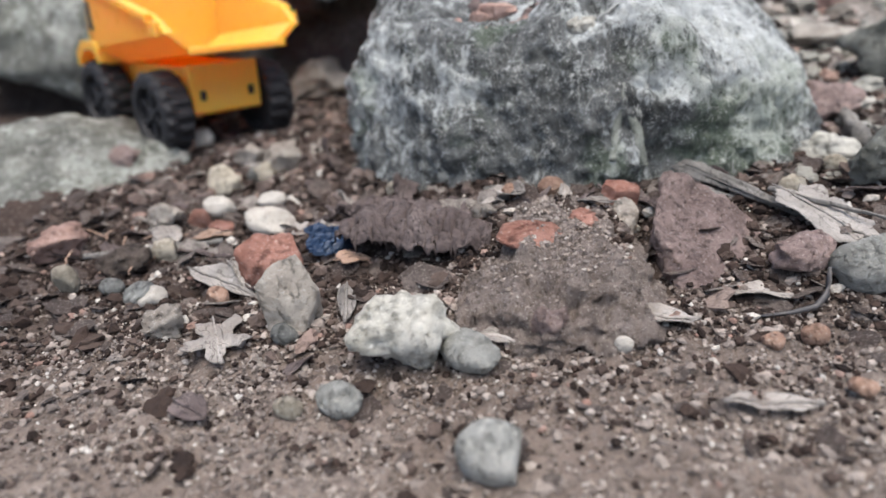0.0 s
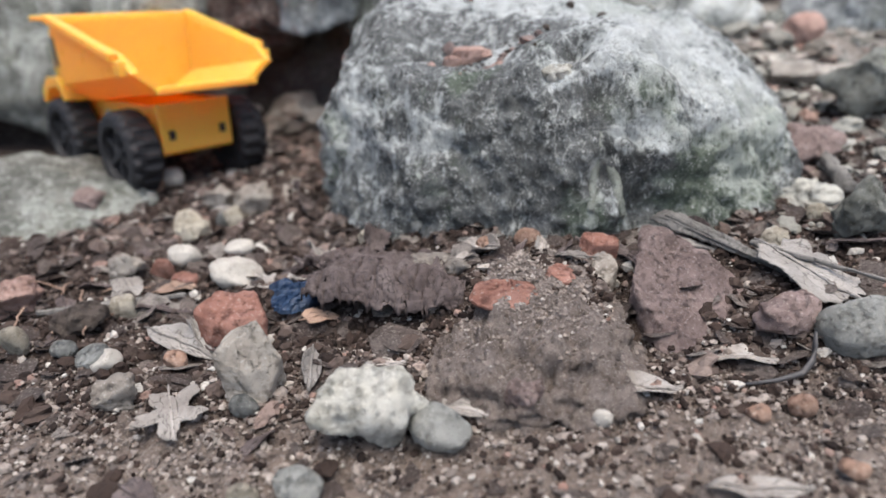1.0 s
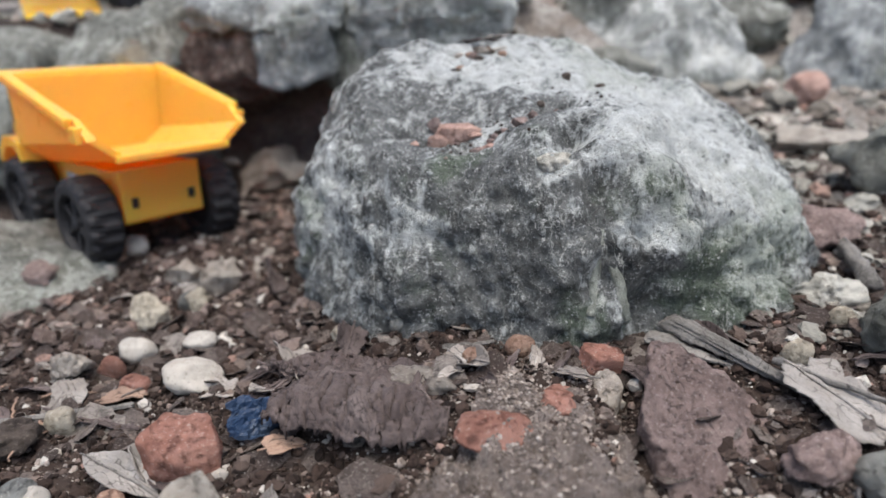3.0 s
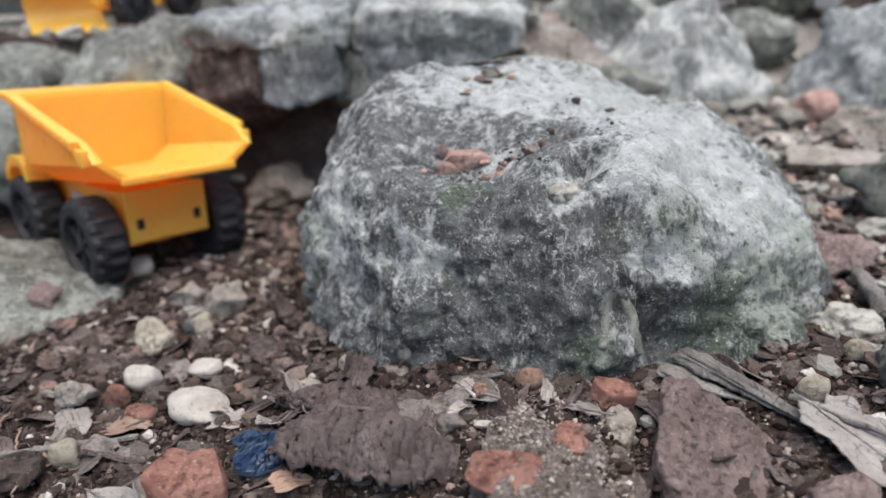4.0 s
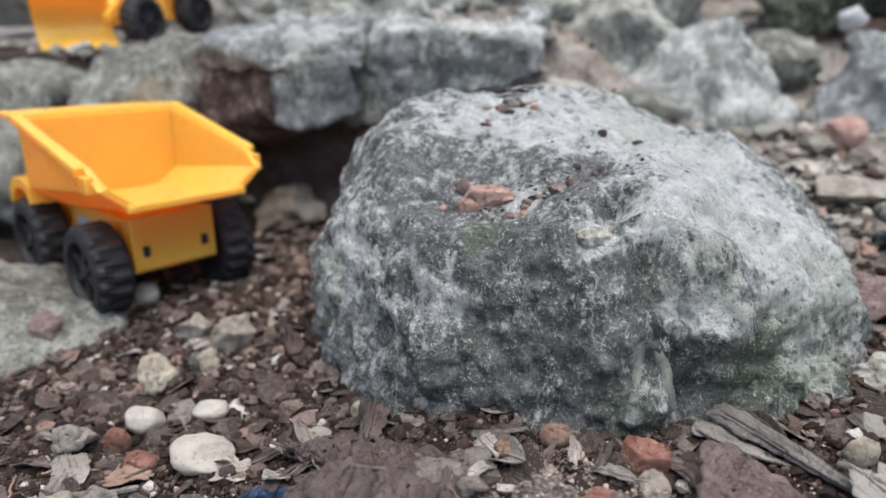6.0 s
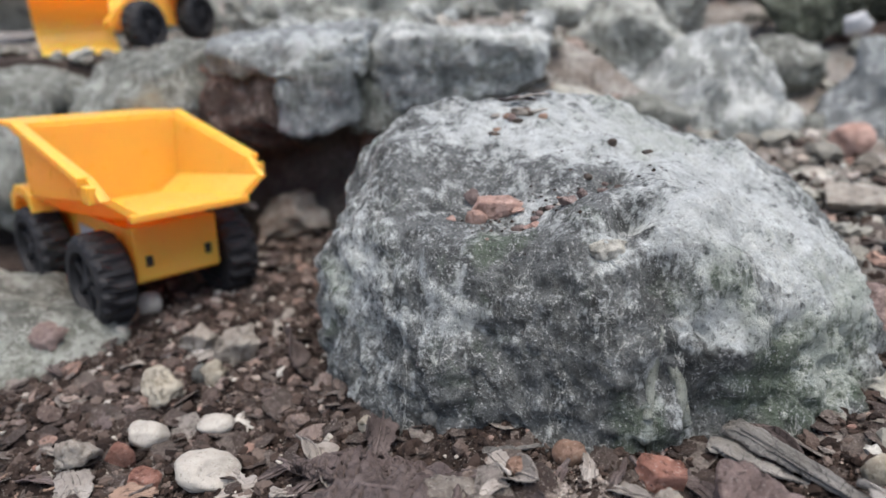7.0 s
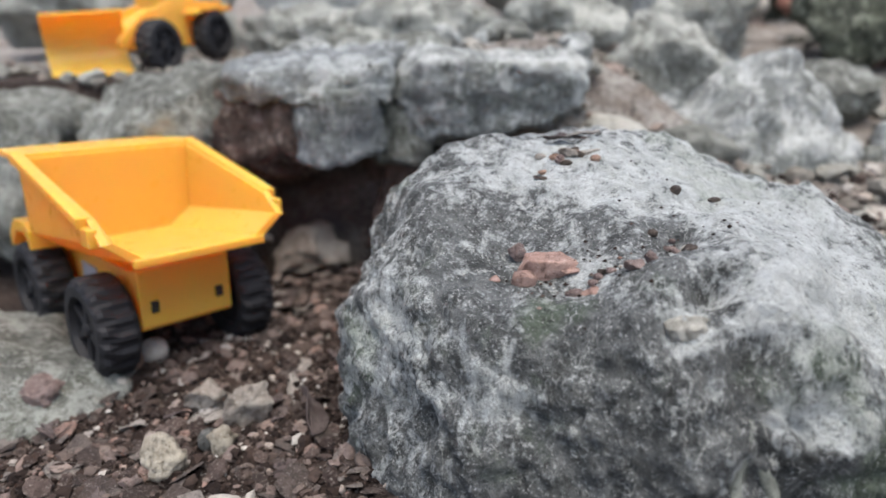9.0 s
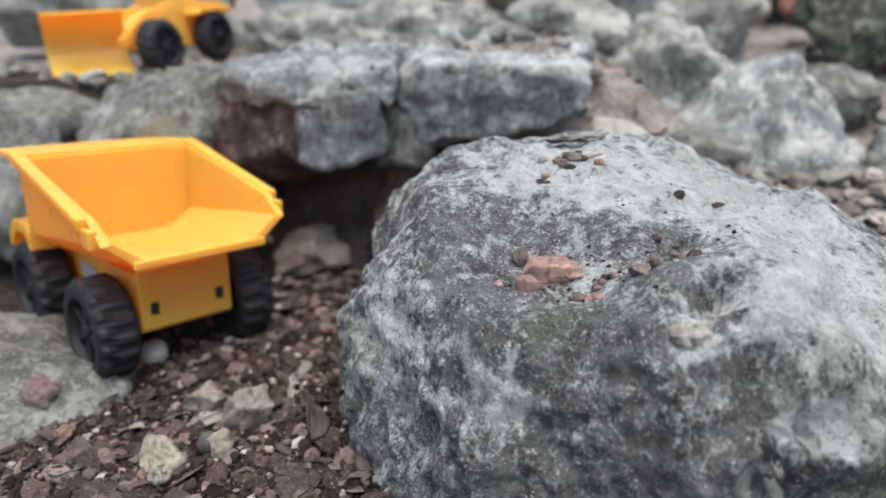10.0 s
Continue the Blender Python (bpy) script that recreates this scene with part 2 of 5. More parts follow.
def crumb_material():
    n = Nodes("soil_crumbs")
    col = n.island(((0.0, (0.012, 0.008, 0.007)), (0.6, (0.05, 0.034, 0.028)), (0.82, (0.12, 0.092, 0.08)), (0.92, (0.22, 0.178, 0.157)), (0.945, (0.27, 0.165, 0.135)), (0.97, (0.42, 0.39, 0.35)), (1.0, (0.55, 0.53, 0.49))))
    f = n.noise(9, 5, 0.7)
    col = n.mix(n.ramp(f, (0.32, 0.6), (0.5, 0.0)), col, (0.035, 0.027, 0.023))
    return n.done(col, 0.9, f, 0.08, 0.8, 0.2)


crumbs_mat = crumb_material()


def dry_crumb_material():
    n = Nodes("dry_soil_crumbs")
    col = n.island(((0.0, (0.1, 0.082, 0.072)), (0.3, (0.2, 0.17, 0.152)), (0.8, (0.32, 0.275, 0.245)), (0.97, (0.4, 0.36, 0.325)), (1.0, (0.55, 0.52, 0.48))))
    f = n.noise(9, 5, 0.7)
    col = n.mix(n.ramp(f, (0.32, 0.5), (0.5, 0.0)), col, (0.08, 0.065, 0.056))
    return n.done(col, 0.92, f, 0.08, 0.8, 0.2)


dry_crumbs_mat = dry_crumb_material()
mound_soil = grit_material("compact_earth", (0.165, 0.134, 0.12), (0.255, 0.215, 0.195), (0.5, 0.47, 0.44), 7.0)


def rubble_material():
    n = Nodes("grey_rubble")
    col = n.island(((0.0, (0.12, 0.1, 0.085)), (0.4, (0.24, 0.235, 0.21)), (0.75, (0.36, 0.36, 0.33)), (0.9, (0.3, 0.2, 0.165)), (1.0, (0.5, 0.5, 0.47))))
    f = n.noise(5, 5, 0.7)
    col = n.mix(n.ramp(f, (0.32, 0.6), (0.5, 0.0)), col, (0.08, 0.075, 0.06))
    return n.done(col, 0.9, f, 0.1, 0.8, 0.2)


rubble_mat = rubble_material()


def gravel_material():
    n = Nodes("pinkish_gravel")
    col = n.island(((0.0, (0.05, 0.035, 0.031)), (0.4, (0.125, 0.092, 0.081)), (0.75, (0.24, 0.188, 0.17)), (0.88, (0.34, 0.22, 0.18)), (0.95, (0.4, 0.36, 0.33)), (1.0, (0.55, 0.52, 0.49))))
    f = n.noise(9, 6, 0.8)
    col = n.mix(n.ramp(f, (0.36, 0.75), (0.48, 0.0)), col, (0.035, 0.026, 0.023))
    col = n.mix(n.ramp(n.noise(20, 4, 0.75), (0.56, 0.0), (0.66, 0.6)), col, (0.45, 0.41, 0.37))
    return n.done(col, 0.9, f, 0.1, 0.9, 0.2)


gravel_mat = gravel_material()


def leaf_material(name, a, b, c):
    n = Nodes(name)
    col = n.mix(n.ramp(n.noise(1.2, 5, 0.65), (0.38, 0.0), (0.62, 1.0)), a, b)
    col = n.mix(n.ramp(n.noise(5, 5, 0.7), (0.55, 0.0), (0.7, 0.7)), col, c)
    w = n.noise(3.0, 4, 0.6, n.mapped(4, 0.6, 1))
    col = n.mix(n.ramp(n.noise(12, 5, 0.75), (0.36, 0.5), (0.47, 0.0)), col, c)
    split = n.ramp(n.noise(1.6, 3, 0.5, n.mapped(1.6, 0.8, 1), 0.8), (0.488, 0.0), (0.5, 0.8), (0.512, 0.0))
    col = n.mix(split, col, tuple(0.35 * v for v in c))
    return n.done(n.vary(col, 0.75, 1.2), 0.75, n.mix(0.5, w, n.noise(10, 5, 0.75)), 0.1, 0.9, 0.3)


leaf_grey = leaf_material("dry_leaf_grey", (0.24, 0.215, 0.195), (0.37, 0.345, 0.32), (0.14, 0.115, 0.1))
leaf_brown = leaf_material("dry_leaf_brown", (0.075, 0.057, 0.055), (0.15, 0.122, 0.118), (0.03, 0.022, 0.021))
leaf_pale = leaf_material("dry_leaf_pale", (0.22, 0.205, 0.19), (0.32, 0.302, 0.285), (0.12, 0.104, 0.094))
leaf_tan = leaf_material("dry_leaf_tan", (0.3, 0.2, 0.15), (0.42, 0.3, 0.23), (0.2, 0.13, 0.1))
wood_grey = leaf_material("weathered_twig", (0.12, 0.114, 0.106), (0.23, 0.22, 0.208), (0.055, 0.05, 0.046))


def litter_material():
    n = Nodes("leaf_litter")
    col = n.island(((0.0, (0.06, 0.043, 0.038)), (0.5, (0.1, 0.078, 0.07)), (0.85, (0.18, 0.15, 0.136)), (1.0, (0.32, 0.29, 0.265))))
    col = n.mix(n.ramp(n.noise(6, 4, 0.7), (0.4, 0.55), (0.55, 0.0)), col, (0.04, 0.032, 0.028))
    col = n.mix(n.ramp(n.noise(22, 4, 0.75), (0.56, 0.0), (0.66, 0.7)), col, (0.36, 0.33, 0.3))
    col = n.mix(n.ramp(n.noise(15, 5, 0.75), (0.36, 0.7), (0.46, 0.0)), col, (0.025, 0.02, 0.018))
    return n.done(col, 0.8, n.noise(10, 6, 0.8), 0.1, 1.0, 0.25)


litter_mat = litter_material()


def plastic(name, col, rough=0.38, dirt=(0.2, 0.15, 0.1), amount=0.25):
    n = Nodes(name)
    c = n.mix(n.ramp(n.noise(0.9, 5, 0.65), (0.5, 0.0), (0.8, amount)), col, dirt)
    c = n.mix(n.ramp(n.noise(9, 4, 0.7), (0.6, 0.0), (0.75, amount)), c, dirt)
    r = n.ramp(n.noise(2.5, 4), (0.3, rough - 0.06), (0.7, rough + 0.14))
    return n.done(c, r, n.noise(14, 3), 0.01, 0.4, 0.45)


yellow = plastic("yellow_orange_plastic", (1.0, 0.63, 0.12), 0.3, (1.0, 0.53, 0.07), 0.18)
skin = yellow.node_tree.nodes["Principled BSDF"]
skin.inputs["Subsurface Weight"].default_value, skin.inputs["Subsurface Scale"].default_value = 0.6, 0.006
skin.inputs["Subsurface Radius"].default_value = (1.0, 0.42, 0.08)
through_light = yellow.node_tree.nodes.new("ShaderNodeBsdfTranslucent")
through_light.inputs["Color"].default_value = (1.0, 0.46, 0.05, 1)
both = yellow.node_tree.nodes.new("ShaderNodeMixShader")
both.inputs[0].default_value = 0.36
yellow.node_tree.links.new(skin.outputs[0], both.inputs[1])
yellow.node_tree.links.new(through_light.outputs[0], both.inputs[2])
yellow.node_tree.links.new(both.outputs[0], yellow.node_tree.nodes["Material Output"].inputs["Surface"])
rubber = plastic("black_wheel_plastic", (0.013, 0.013, 0.016), 0.62, (0.05, 0.043, 0.04), 0.2)
# near-black colour that stands for the shade inside the truck's rear slots
slot_shade = plastic("painted_slot_shade", (0.02, 0.015, 0.012), 0.7)
window_dark = plastic("dark_window_sticker", (0.03, 0.035, 0.045), 0.25)
sticker_grey = plastic("silver_sticker", (0.45, 0.46, 0.48), 0.3)
blue_film = plastic("blue_plastic_film", (0.012, 0.03, 0.07), 0.42, (0.1, 0.13, 0.16), 0.6)


# ---- mesh helpers ----
def finish(name, bm, material, smooth=True):
    bmesh.ops.scale(bm, vec=(U, U, U), verts=bm.verts)
    bmesh.ops.recalc_face_normals(bm, faces=bm.faces)
    me = bpy.data.meshes.new(name)
    bm.to_mesh(me)
    bm.free()
    me.materials.append(material)
    if smooth:
        me.polygons.foreach_set("use_smooth", [True] * len(me.polygons))
    return me


def thing(name, bm, material, label, category, at=(0, 0, 0), turn=(0, 0, 0), group="", kind="", smooth=True):
    ob = new(name, finish(name, bm, material, smooth) if bm else None)
    ob.matrix_world = pose(*[U * v for v in at], *turn)
    return tagged(ob, label, category, group, kind)


def part(name, bm, material, parent, label="", at=(0, 0, 0), turn=(0, 0, 0), smooth=False):
    ob = new(name, finish(name, bm, material, smooth))
    ob.parent = parent
    ob.matrix_basis = pose(*[U * v for v in at], *turn)
    return tagged(ob, label)


def step(a, b, v):
    u = min(1.0, max(0.0, (v - a) / (b - a)))
    return u * u * (3 - 2 * u)


def fbm(p, octaves=4):
    return noise.fractal(p, 0.9, 2.1, octaves)


def gz(x, y):
    """The height of the ground."""
    right = 0.55 + 0.75 * step(8, 13, y)
    z = 0.45 + (right - 0.45) * step(-4, 1.5, x)
    z += 0.25 * max(0.0, 1 - ((x - 2) / 1.9) ** 2 - ((y - 10.9) / 2.2) ** 2)
    b = step(2, 7, x)
    hump = math.exp(-((x - 5.2) / 2.6) ** 2)
    z += b * (0.7 * step(16, 21, y) + (1.0 + 2.2 * hump) * step(21, 28, y) + (3.6 - 1.6 * hump) * step(29, 45, y))
    z += (1 - b) * 5.9 * step(27, 28.6, y)
    z -= 0.4 * math.exp(-(((x - 3.55) / 0.28) ** 2)) * step(9.2, 10.2, y) * step(12.4, 11.6, y)
    z += 9.0 * step(44, 90, y)
    return z


def relief(x, y):
    """Lumps on the ground."""
    a = fbm(Vector((x * 0.55, y * 0.55, 3.1)), 5) * 0.2
    return a + fbm(Vector((x * 2.6, y * 2.6, 7.7)), 4) * 0.08


def ground_at(x, y):
    return gz(x, y) + relief(x, y)


def lumpy(shape, seed, amp=0.16, facets=0, fine=0.04, subdiv=3, freq=1.1, block=0.0):
    """A rounded or faceted stone of the half sizes given by shape."""
    rnd = random.Random(seed)
    bm = bmesh.new()
    bmesh.ops.create_icosphere(bm, subdivisions=subdiv, radius=1)
    cuts = []
    for _ in range(facets):
        v = Vector((rnd.gauss(0, 1), rnd.gauss(0, 1), rnd.gauss(0, 1))).normalized()
        cuts.append((v, rnd.uniform(0.55, 0.85)))
    off = Vector((rnd.uniform(-50, 50), rnd.uniform(-50, 50), rnd.uniform(-50, 50)))
    for v in bm.verts:
        p = v.co.copy()
        p *= 1 + block * (0.9 / max(abs(p.x), abs(p.y), abs(p.z)) - 1)
        for _ in range(2):
            for n, d in cuts:
                over = p.dot(n) - d
                if over > 0:
                    p -= n * over * 0.92
        k = 1 + amp * fbm(p * freq + off, 3) + fine * fbm(p * 5 + off, 3)
        p *= k
        v.co = (p.x * shape[0], p.y * shape[1], p.z * shape[2])
    return bm


def tube(points, radii, sides=8, wob=0.0, seed=0):
    bm = bmesh.new()
    rings = []
    for i, (p, r) in enumerate(zip(points, radii)):
        p = Vector(p)
        a, b = Vector(points[max(i - 1, 0)]), Vector(points[min(i + 1, len(points) - 1)])
        d = (b - a).normalized()
        s = d.cross(Vector((0, 0, 1)) if abs(d.z) < 0.9 else Vector((1, 0, 0))).normalized()
        t = d.cross(s)
        ring = []
        for k in range(sides):
            w = 2 * math.pi * k / sides
            q = p + (s * math.cos(w) + t * math.sin(w)) * r
            if wob:
                stretch = Vector((math.cos(w) * 2.2, math.sin(w) * 2.2, i * 0.05 + seed))
                q += (q - p) * wob * (0.5 * fbm(q * 3 + Vector((seed, 0, 0)), 2) + 0.5 * fbm(stretch, 3))
            ring.append(bm.verts.new(q))
        rings.append(ring)
    for a, b in zip(rings, rings[1:]):
        for k in range(sides):
            bm.faces.new((a[k], a[(k + 1) % sides], b[(k + 1) % sides], b[k]))
    bm.faces.new(rings[0][::-1])
    bm.faces.new(rings[-1])
    return bm


def slab(x0, x1, y0, y1, z0, z1, bevel=0.06, taper=0.0):
    """A bevelled block; taper draws the top in."""
    bm = bmesh.new()
    v = [bm.verts.new((x, y, z)) for z in (z0, z1) for y in (y0, y1) for x in (x0, x1)]
    if taper:
        cx, cy = (x0 + x1) / 2, (y0 + y1) / 2
        for q in v[4:]:
            q.co.x, q.co.y = cx + (q.co.x - cx) * (1 - taper), cy + (q.co.y - cy) * (1 - taper)
    for f in ((0, 2, 3, 1), (4, 5, 7, 6), (0, 1, 5, 4), (2, 6, 7, 3), (0, 4, 6, 2), (1, 3, 7, 5)):
        bm.faces.new([v[i] for i in f])
    if bevel:
        bmesh.ops.bevel(bm, geom=bm.edges[:], offset=bevel, segments=2, affect="EDGES", profile=0.7)
    return bm


def prism(outline, x0, x1, bevel=0.05):
    """An outline in y and z, drawn out along x."""
    bm = bmesh.new()
    a = [bm.verts.new((x0, y, z)) for y, z in outline]
    b = [bm.verts.new((x1, y, z)) for y, z in outline]
    bm.faces.new(a)
    bm.faces.new(b[::-1])
    for i in range(len(a)):
        j = (i + 1) % len(a)
        bm.faces.new((a[j], a[i], b[i], b[j]))
    if bevel:
        bmesh.ops.bevel(bm, geom=bm.edges[:], offset=bevel, segments=2, affect="EDGES", profile=0.7)
    return bm


def merged(*bms):
    out = bmesh.new()
    for b in bms:
        me = bpy.data.meshes.new("piece")
        b.to_mesh(me)
        b.free()
        out.from_mesh(me)
        bpy.data.meshes.remove(me)
    return out


# ---- ground ----
def build_ground():
    def lines(fine0, fine1, fine, far):
        v, s, x = list(np.arange(fine0, fine1, fine)), fine, fine1
        while x < far:
            v.append(x)
            s *= 1.22
            x += s
        s, x = fine, fine0
        low = []
        while x > -far:
            s *= 1.22
            x -= s
            low.append(x)
        return low[::-1] + v

    xs, ys = lines(-11, 11, 0.11, 20000), lines(5, 24, 0.11, 20000)
    verts = []
    for y in ys:
        for x in xs:
            z = gz(x, y)
            if abs(x) < 60 and abs(y) < 90:
                z += relief(x, y)
                z += 0.14 * abs(fbm(Vector((x * 3.0, y * 3.0, 1.3)), 5)) - 0.05 if abs(x) < 16 and 3 < y < 27 else 0
            verts.append((x * U, y * U, z * U))
    w = len(xs)
    faces = [(j * w + i, j * w + i + 1, (j + 1) * w + i + 1, (j + 1) * w + i) for j in range(len(ys) - 1) for i in range(w - 1)]
    me = bpy.data.meshes.new("ground")
    me.from_pydata(verts, [], faces)
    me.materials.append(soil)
    me.polygons.foreach_set("use_smooth", [True] * len(me.polygons))
    tagged(new("ground", me), "dark brown crumbly garden soil with grit", "ground", kind="structure")


build_ground()


def hewn(corners, seed, cell=0.25, soft=2, rough=0.08, freq=1.4, fine=0.02):
    """A broken block: flat faces between a few corners, with softened edges and a rough skin."""
    bm = bmesh.new()
    for c in corners:
        bm.verts.new(c)
    out = bmesh.ops.convex_hull(bm, input=bm.verts[:])
    bmesh.ops.delete(bm, geom=[g for g in out["geom_interior"] if isinstance(g, bmesh.types.BMVert)], context="VERTS")
    for _ in range(9):
        long = [e for e in bm.edges if e.calc_length() > cell]
        if not long:
            break
        bmesh.ops.subdivide_edges(bm, edges=long, cuts=1)
        bmesh.ops.triangulate(bm, faces=bm.faces[:])
    for _ in range(soft):
        bmesh.ops.smooth_vert(bm, verts=bm.verts[:], factor=0.5, use_axis_x=True, use_axis_y=True, use_axis_z=True)
    bmesh.ops.recalc_face_normals(bm, faces=bm.faces[:])
    bm.normal_update()
    off = Vector((seed * 3.7, seed * 1.3, -seed * 2.1))
    moves = [v.normal * (rough * fbm(v.co * freq + off, 4) + fine * fbm(v.co * 6 + off, 3)) for v in bm.verts]
    for v, m in zip(bm.verts, moves):
        v.co += m
    return bm


def block_thing(name, bm, material, label, category="rock", group=""):
    """A stone built in place, with its origin in its middle."""
    mid = sum((v.co for v in bm.verts), Vector()) / len(bm.verts)
    bmesh.ops.translate(bm, vec=-mid, verts=bm.verts[:])
    return thing(name, bm, material, label, category, tuple(mid), group=group)


# ---- the big boulder ----
CX, CY = 3.2, 18.0
PLAN = ((-2.5, 17.0), (-1.7, 15.4), (-0.4, 14.0), (1.4, 13.3), (3.8, 12.95), (6.4, 13.6), (8.3, 15.2), (9.2, 18.0), (8.3, 21.6), (5.5, 23.4), (2.0, 23.6), (-1.0, 22.2), (-2.6, 19.6))


def boulder_radius(angle):
    polar = sorted((math.atan2(y - CY, x - CX), math.hypot(x - CX, y - CY)) for x, y in PLAN)
    polar = [(polar[-1][0] - 2 * math.pi, polar[-1][1])] + polar + [(polar[0][0] + 2 * math.pi, polar[0][1])]
    for (a, r), (b, s) in zip(polar, polar[1:]):
        if a <= angle <= b:
            return r + (s - r) * step(a, b, angle)
    return polar[0][1]


def boulder_top(x, y):
    t = 5.72 - 0.2 * max(0, 19.5 - y) - 0.03 * max(0, y - 20.5) ** 2
    t -= 0.2 * max(0, x - 2.4) ** 1.25 + 0.12 * max(0, -x) ** 1.5
    t += 0.75 * math.exp(-((x - 4.1) ** 2 + (y - 14.5) ** 2) / 2.6)
    t -= 0.7 * math.exp(-((x - 0.9) ** 2 + (y - 16.0) ** 2) / 2.0)
    t -= 0.3 * math.exp(-((x - 2.9) ** 2 + (y - 15.6) ** 2) / 0.5)
    return t


# hollows (-) and swellings (+) of the boulder: place, reach, depth
MARKS = (((3.18, 14.25, 4.85), 0.32, -0.6), ((3.65, 13.6, 4.15), 0.33, -0.35), ((3.1, 16.05, 4.95), 0.35, -0.3), ((3.65, 14.05, 4.6), 0.3, 0.12), ((6.18, 15.5, 3.85), 0.2, -0.55), ((5.4, 13.2, 1.9), 1.0, -0.5), ((5.0, 13.4, 3.1), 0.75, 0.22), ((0.65, 13.7, 3.5), 0.25, -0.45), ((0.7, 13.6, 3.0), 0.22, -0.4), ((4.3, 13.9, 4.5), 0.9, 0.2), ((2.2, 14.3, 4.3), 0.6, 0.12), ((-1.4, 15.4, 2.2), 0.8, -0.3), ((7.6, 14.6, 2.2), 0.8, -0.3), ((2.3, 13.2, 1.6), 0.7, -0.15), ((4.6, 15.9, 4.9), 0.35, -0.3), ((5.0, 14.6, 4.2), 0.3, -0.4), ((4.4, 13.4, 3.2), 0.35, -0.3), ((2.0, 17.2, 5.2), 0.25, -0.2), ((4.4, 18.2, 5.2), 0.3, -0.25), ((1.2, 18.3, 5.4), 0.2, -0.2))


# where the lichen coat is thick (pale), where moss tints it (green), and where the stone is bare, with the shade of
# hollows and foot painted in: place, reach, amount
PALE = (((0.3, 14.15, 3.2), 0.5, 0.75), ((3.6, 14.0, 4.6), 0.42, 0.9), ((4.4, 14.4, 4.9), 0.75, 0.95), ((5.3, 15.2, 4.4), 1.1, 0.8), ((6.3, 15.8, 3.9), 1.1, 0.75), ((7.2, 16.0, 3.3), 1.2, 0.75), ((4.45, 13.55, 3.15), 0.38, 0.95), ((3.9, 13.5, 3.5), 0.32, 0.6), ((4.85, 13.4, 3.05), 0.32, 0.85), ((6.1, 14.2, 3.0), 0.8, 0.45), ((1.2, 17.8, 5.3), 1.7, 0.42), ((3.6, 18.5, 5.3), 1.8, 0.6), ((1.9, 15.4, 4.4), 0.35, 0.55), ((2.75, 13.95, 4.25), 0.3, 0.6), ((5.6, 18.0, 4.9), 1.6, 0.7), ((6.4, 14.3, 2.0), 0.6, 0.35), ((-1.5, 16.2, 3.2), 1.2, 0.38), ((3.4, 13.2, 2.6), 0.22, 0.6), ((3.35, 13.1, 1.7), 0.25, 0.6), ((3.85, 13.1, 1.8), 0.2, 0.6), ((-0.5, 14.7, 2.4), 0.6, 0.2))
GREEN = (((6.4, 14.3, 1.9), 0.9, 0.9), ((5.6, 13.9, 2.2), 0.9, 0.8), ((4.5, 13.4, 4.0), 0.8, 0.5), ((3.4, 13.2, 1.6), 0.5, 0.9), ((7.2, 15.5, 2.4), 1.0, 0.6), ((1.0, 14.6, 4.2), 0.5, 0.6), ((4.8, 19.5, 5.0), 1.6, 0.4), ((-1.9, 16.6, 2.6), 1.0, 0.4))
BARE_SHADE = (((3.18, 14.2, 4.8), 0.28, 1.0), ((3.65, 13.65, 4.15), 0.3, 1.0), ((4.45, 13.5, 2.3), 0.55, 1.0), ((5.4, 13.8, 2.25), 0.55, 0.9), ((0.73, 14.2, 3.55), 0.14, 1.0), ((1.3, 13.8, 2.3), 1.3, 0.27), ((2.6, 13.3, 2.2), 1.2, 0.27), ((0.8, 13.4, 1.3), 0.9, 0.4), ((2.2, 13.1, 1.2), 0.9, 0.4), ((0.2, 15.2, 4.1), 0.5, 0.6), ((3.1, 16.0, 4.9), 0.35, 0.8), ((0.2, 13.8, 1.9), 0.8, 0.5), ((-0.2, 16.6, 4.7), 0.9, 0.45), ((0.9, 16.9, 4.95), 0.9, 0.42), ((2.3, 16.6, 4.95), 0.7, 0.35), ((1.9, 14.3, 4.0), 0.5, 0.4))


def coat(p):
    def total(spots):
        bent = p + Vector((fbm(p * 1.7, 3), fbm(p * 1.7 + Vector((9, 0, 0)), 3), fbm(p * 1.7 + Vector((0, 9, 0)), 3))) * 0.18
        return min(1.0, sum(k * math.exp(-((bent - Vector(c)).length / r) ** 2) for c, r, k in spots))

    return total(PALE), total(GREEN), total(BARE_SHADE), 1.0


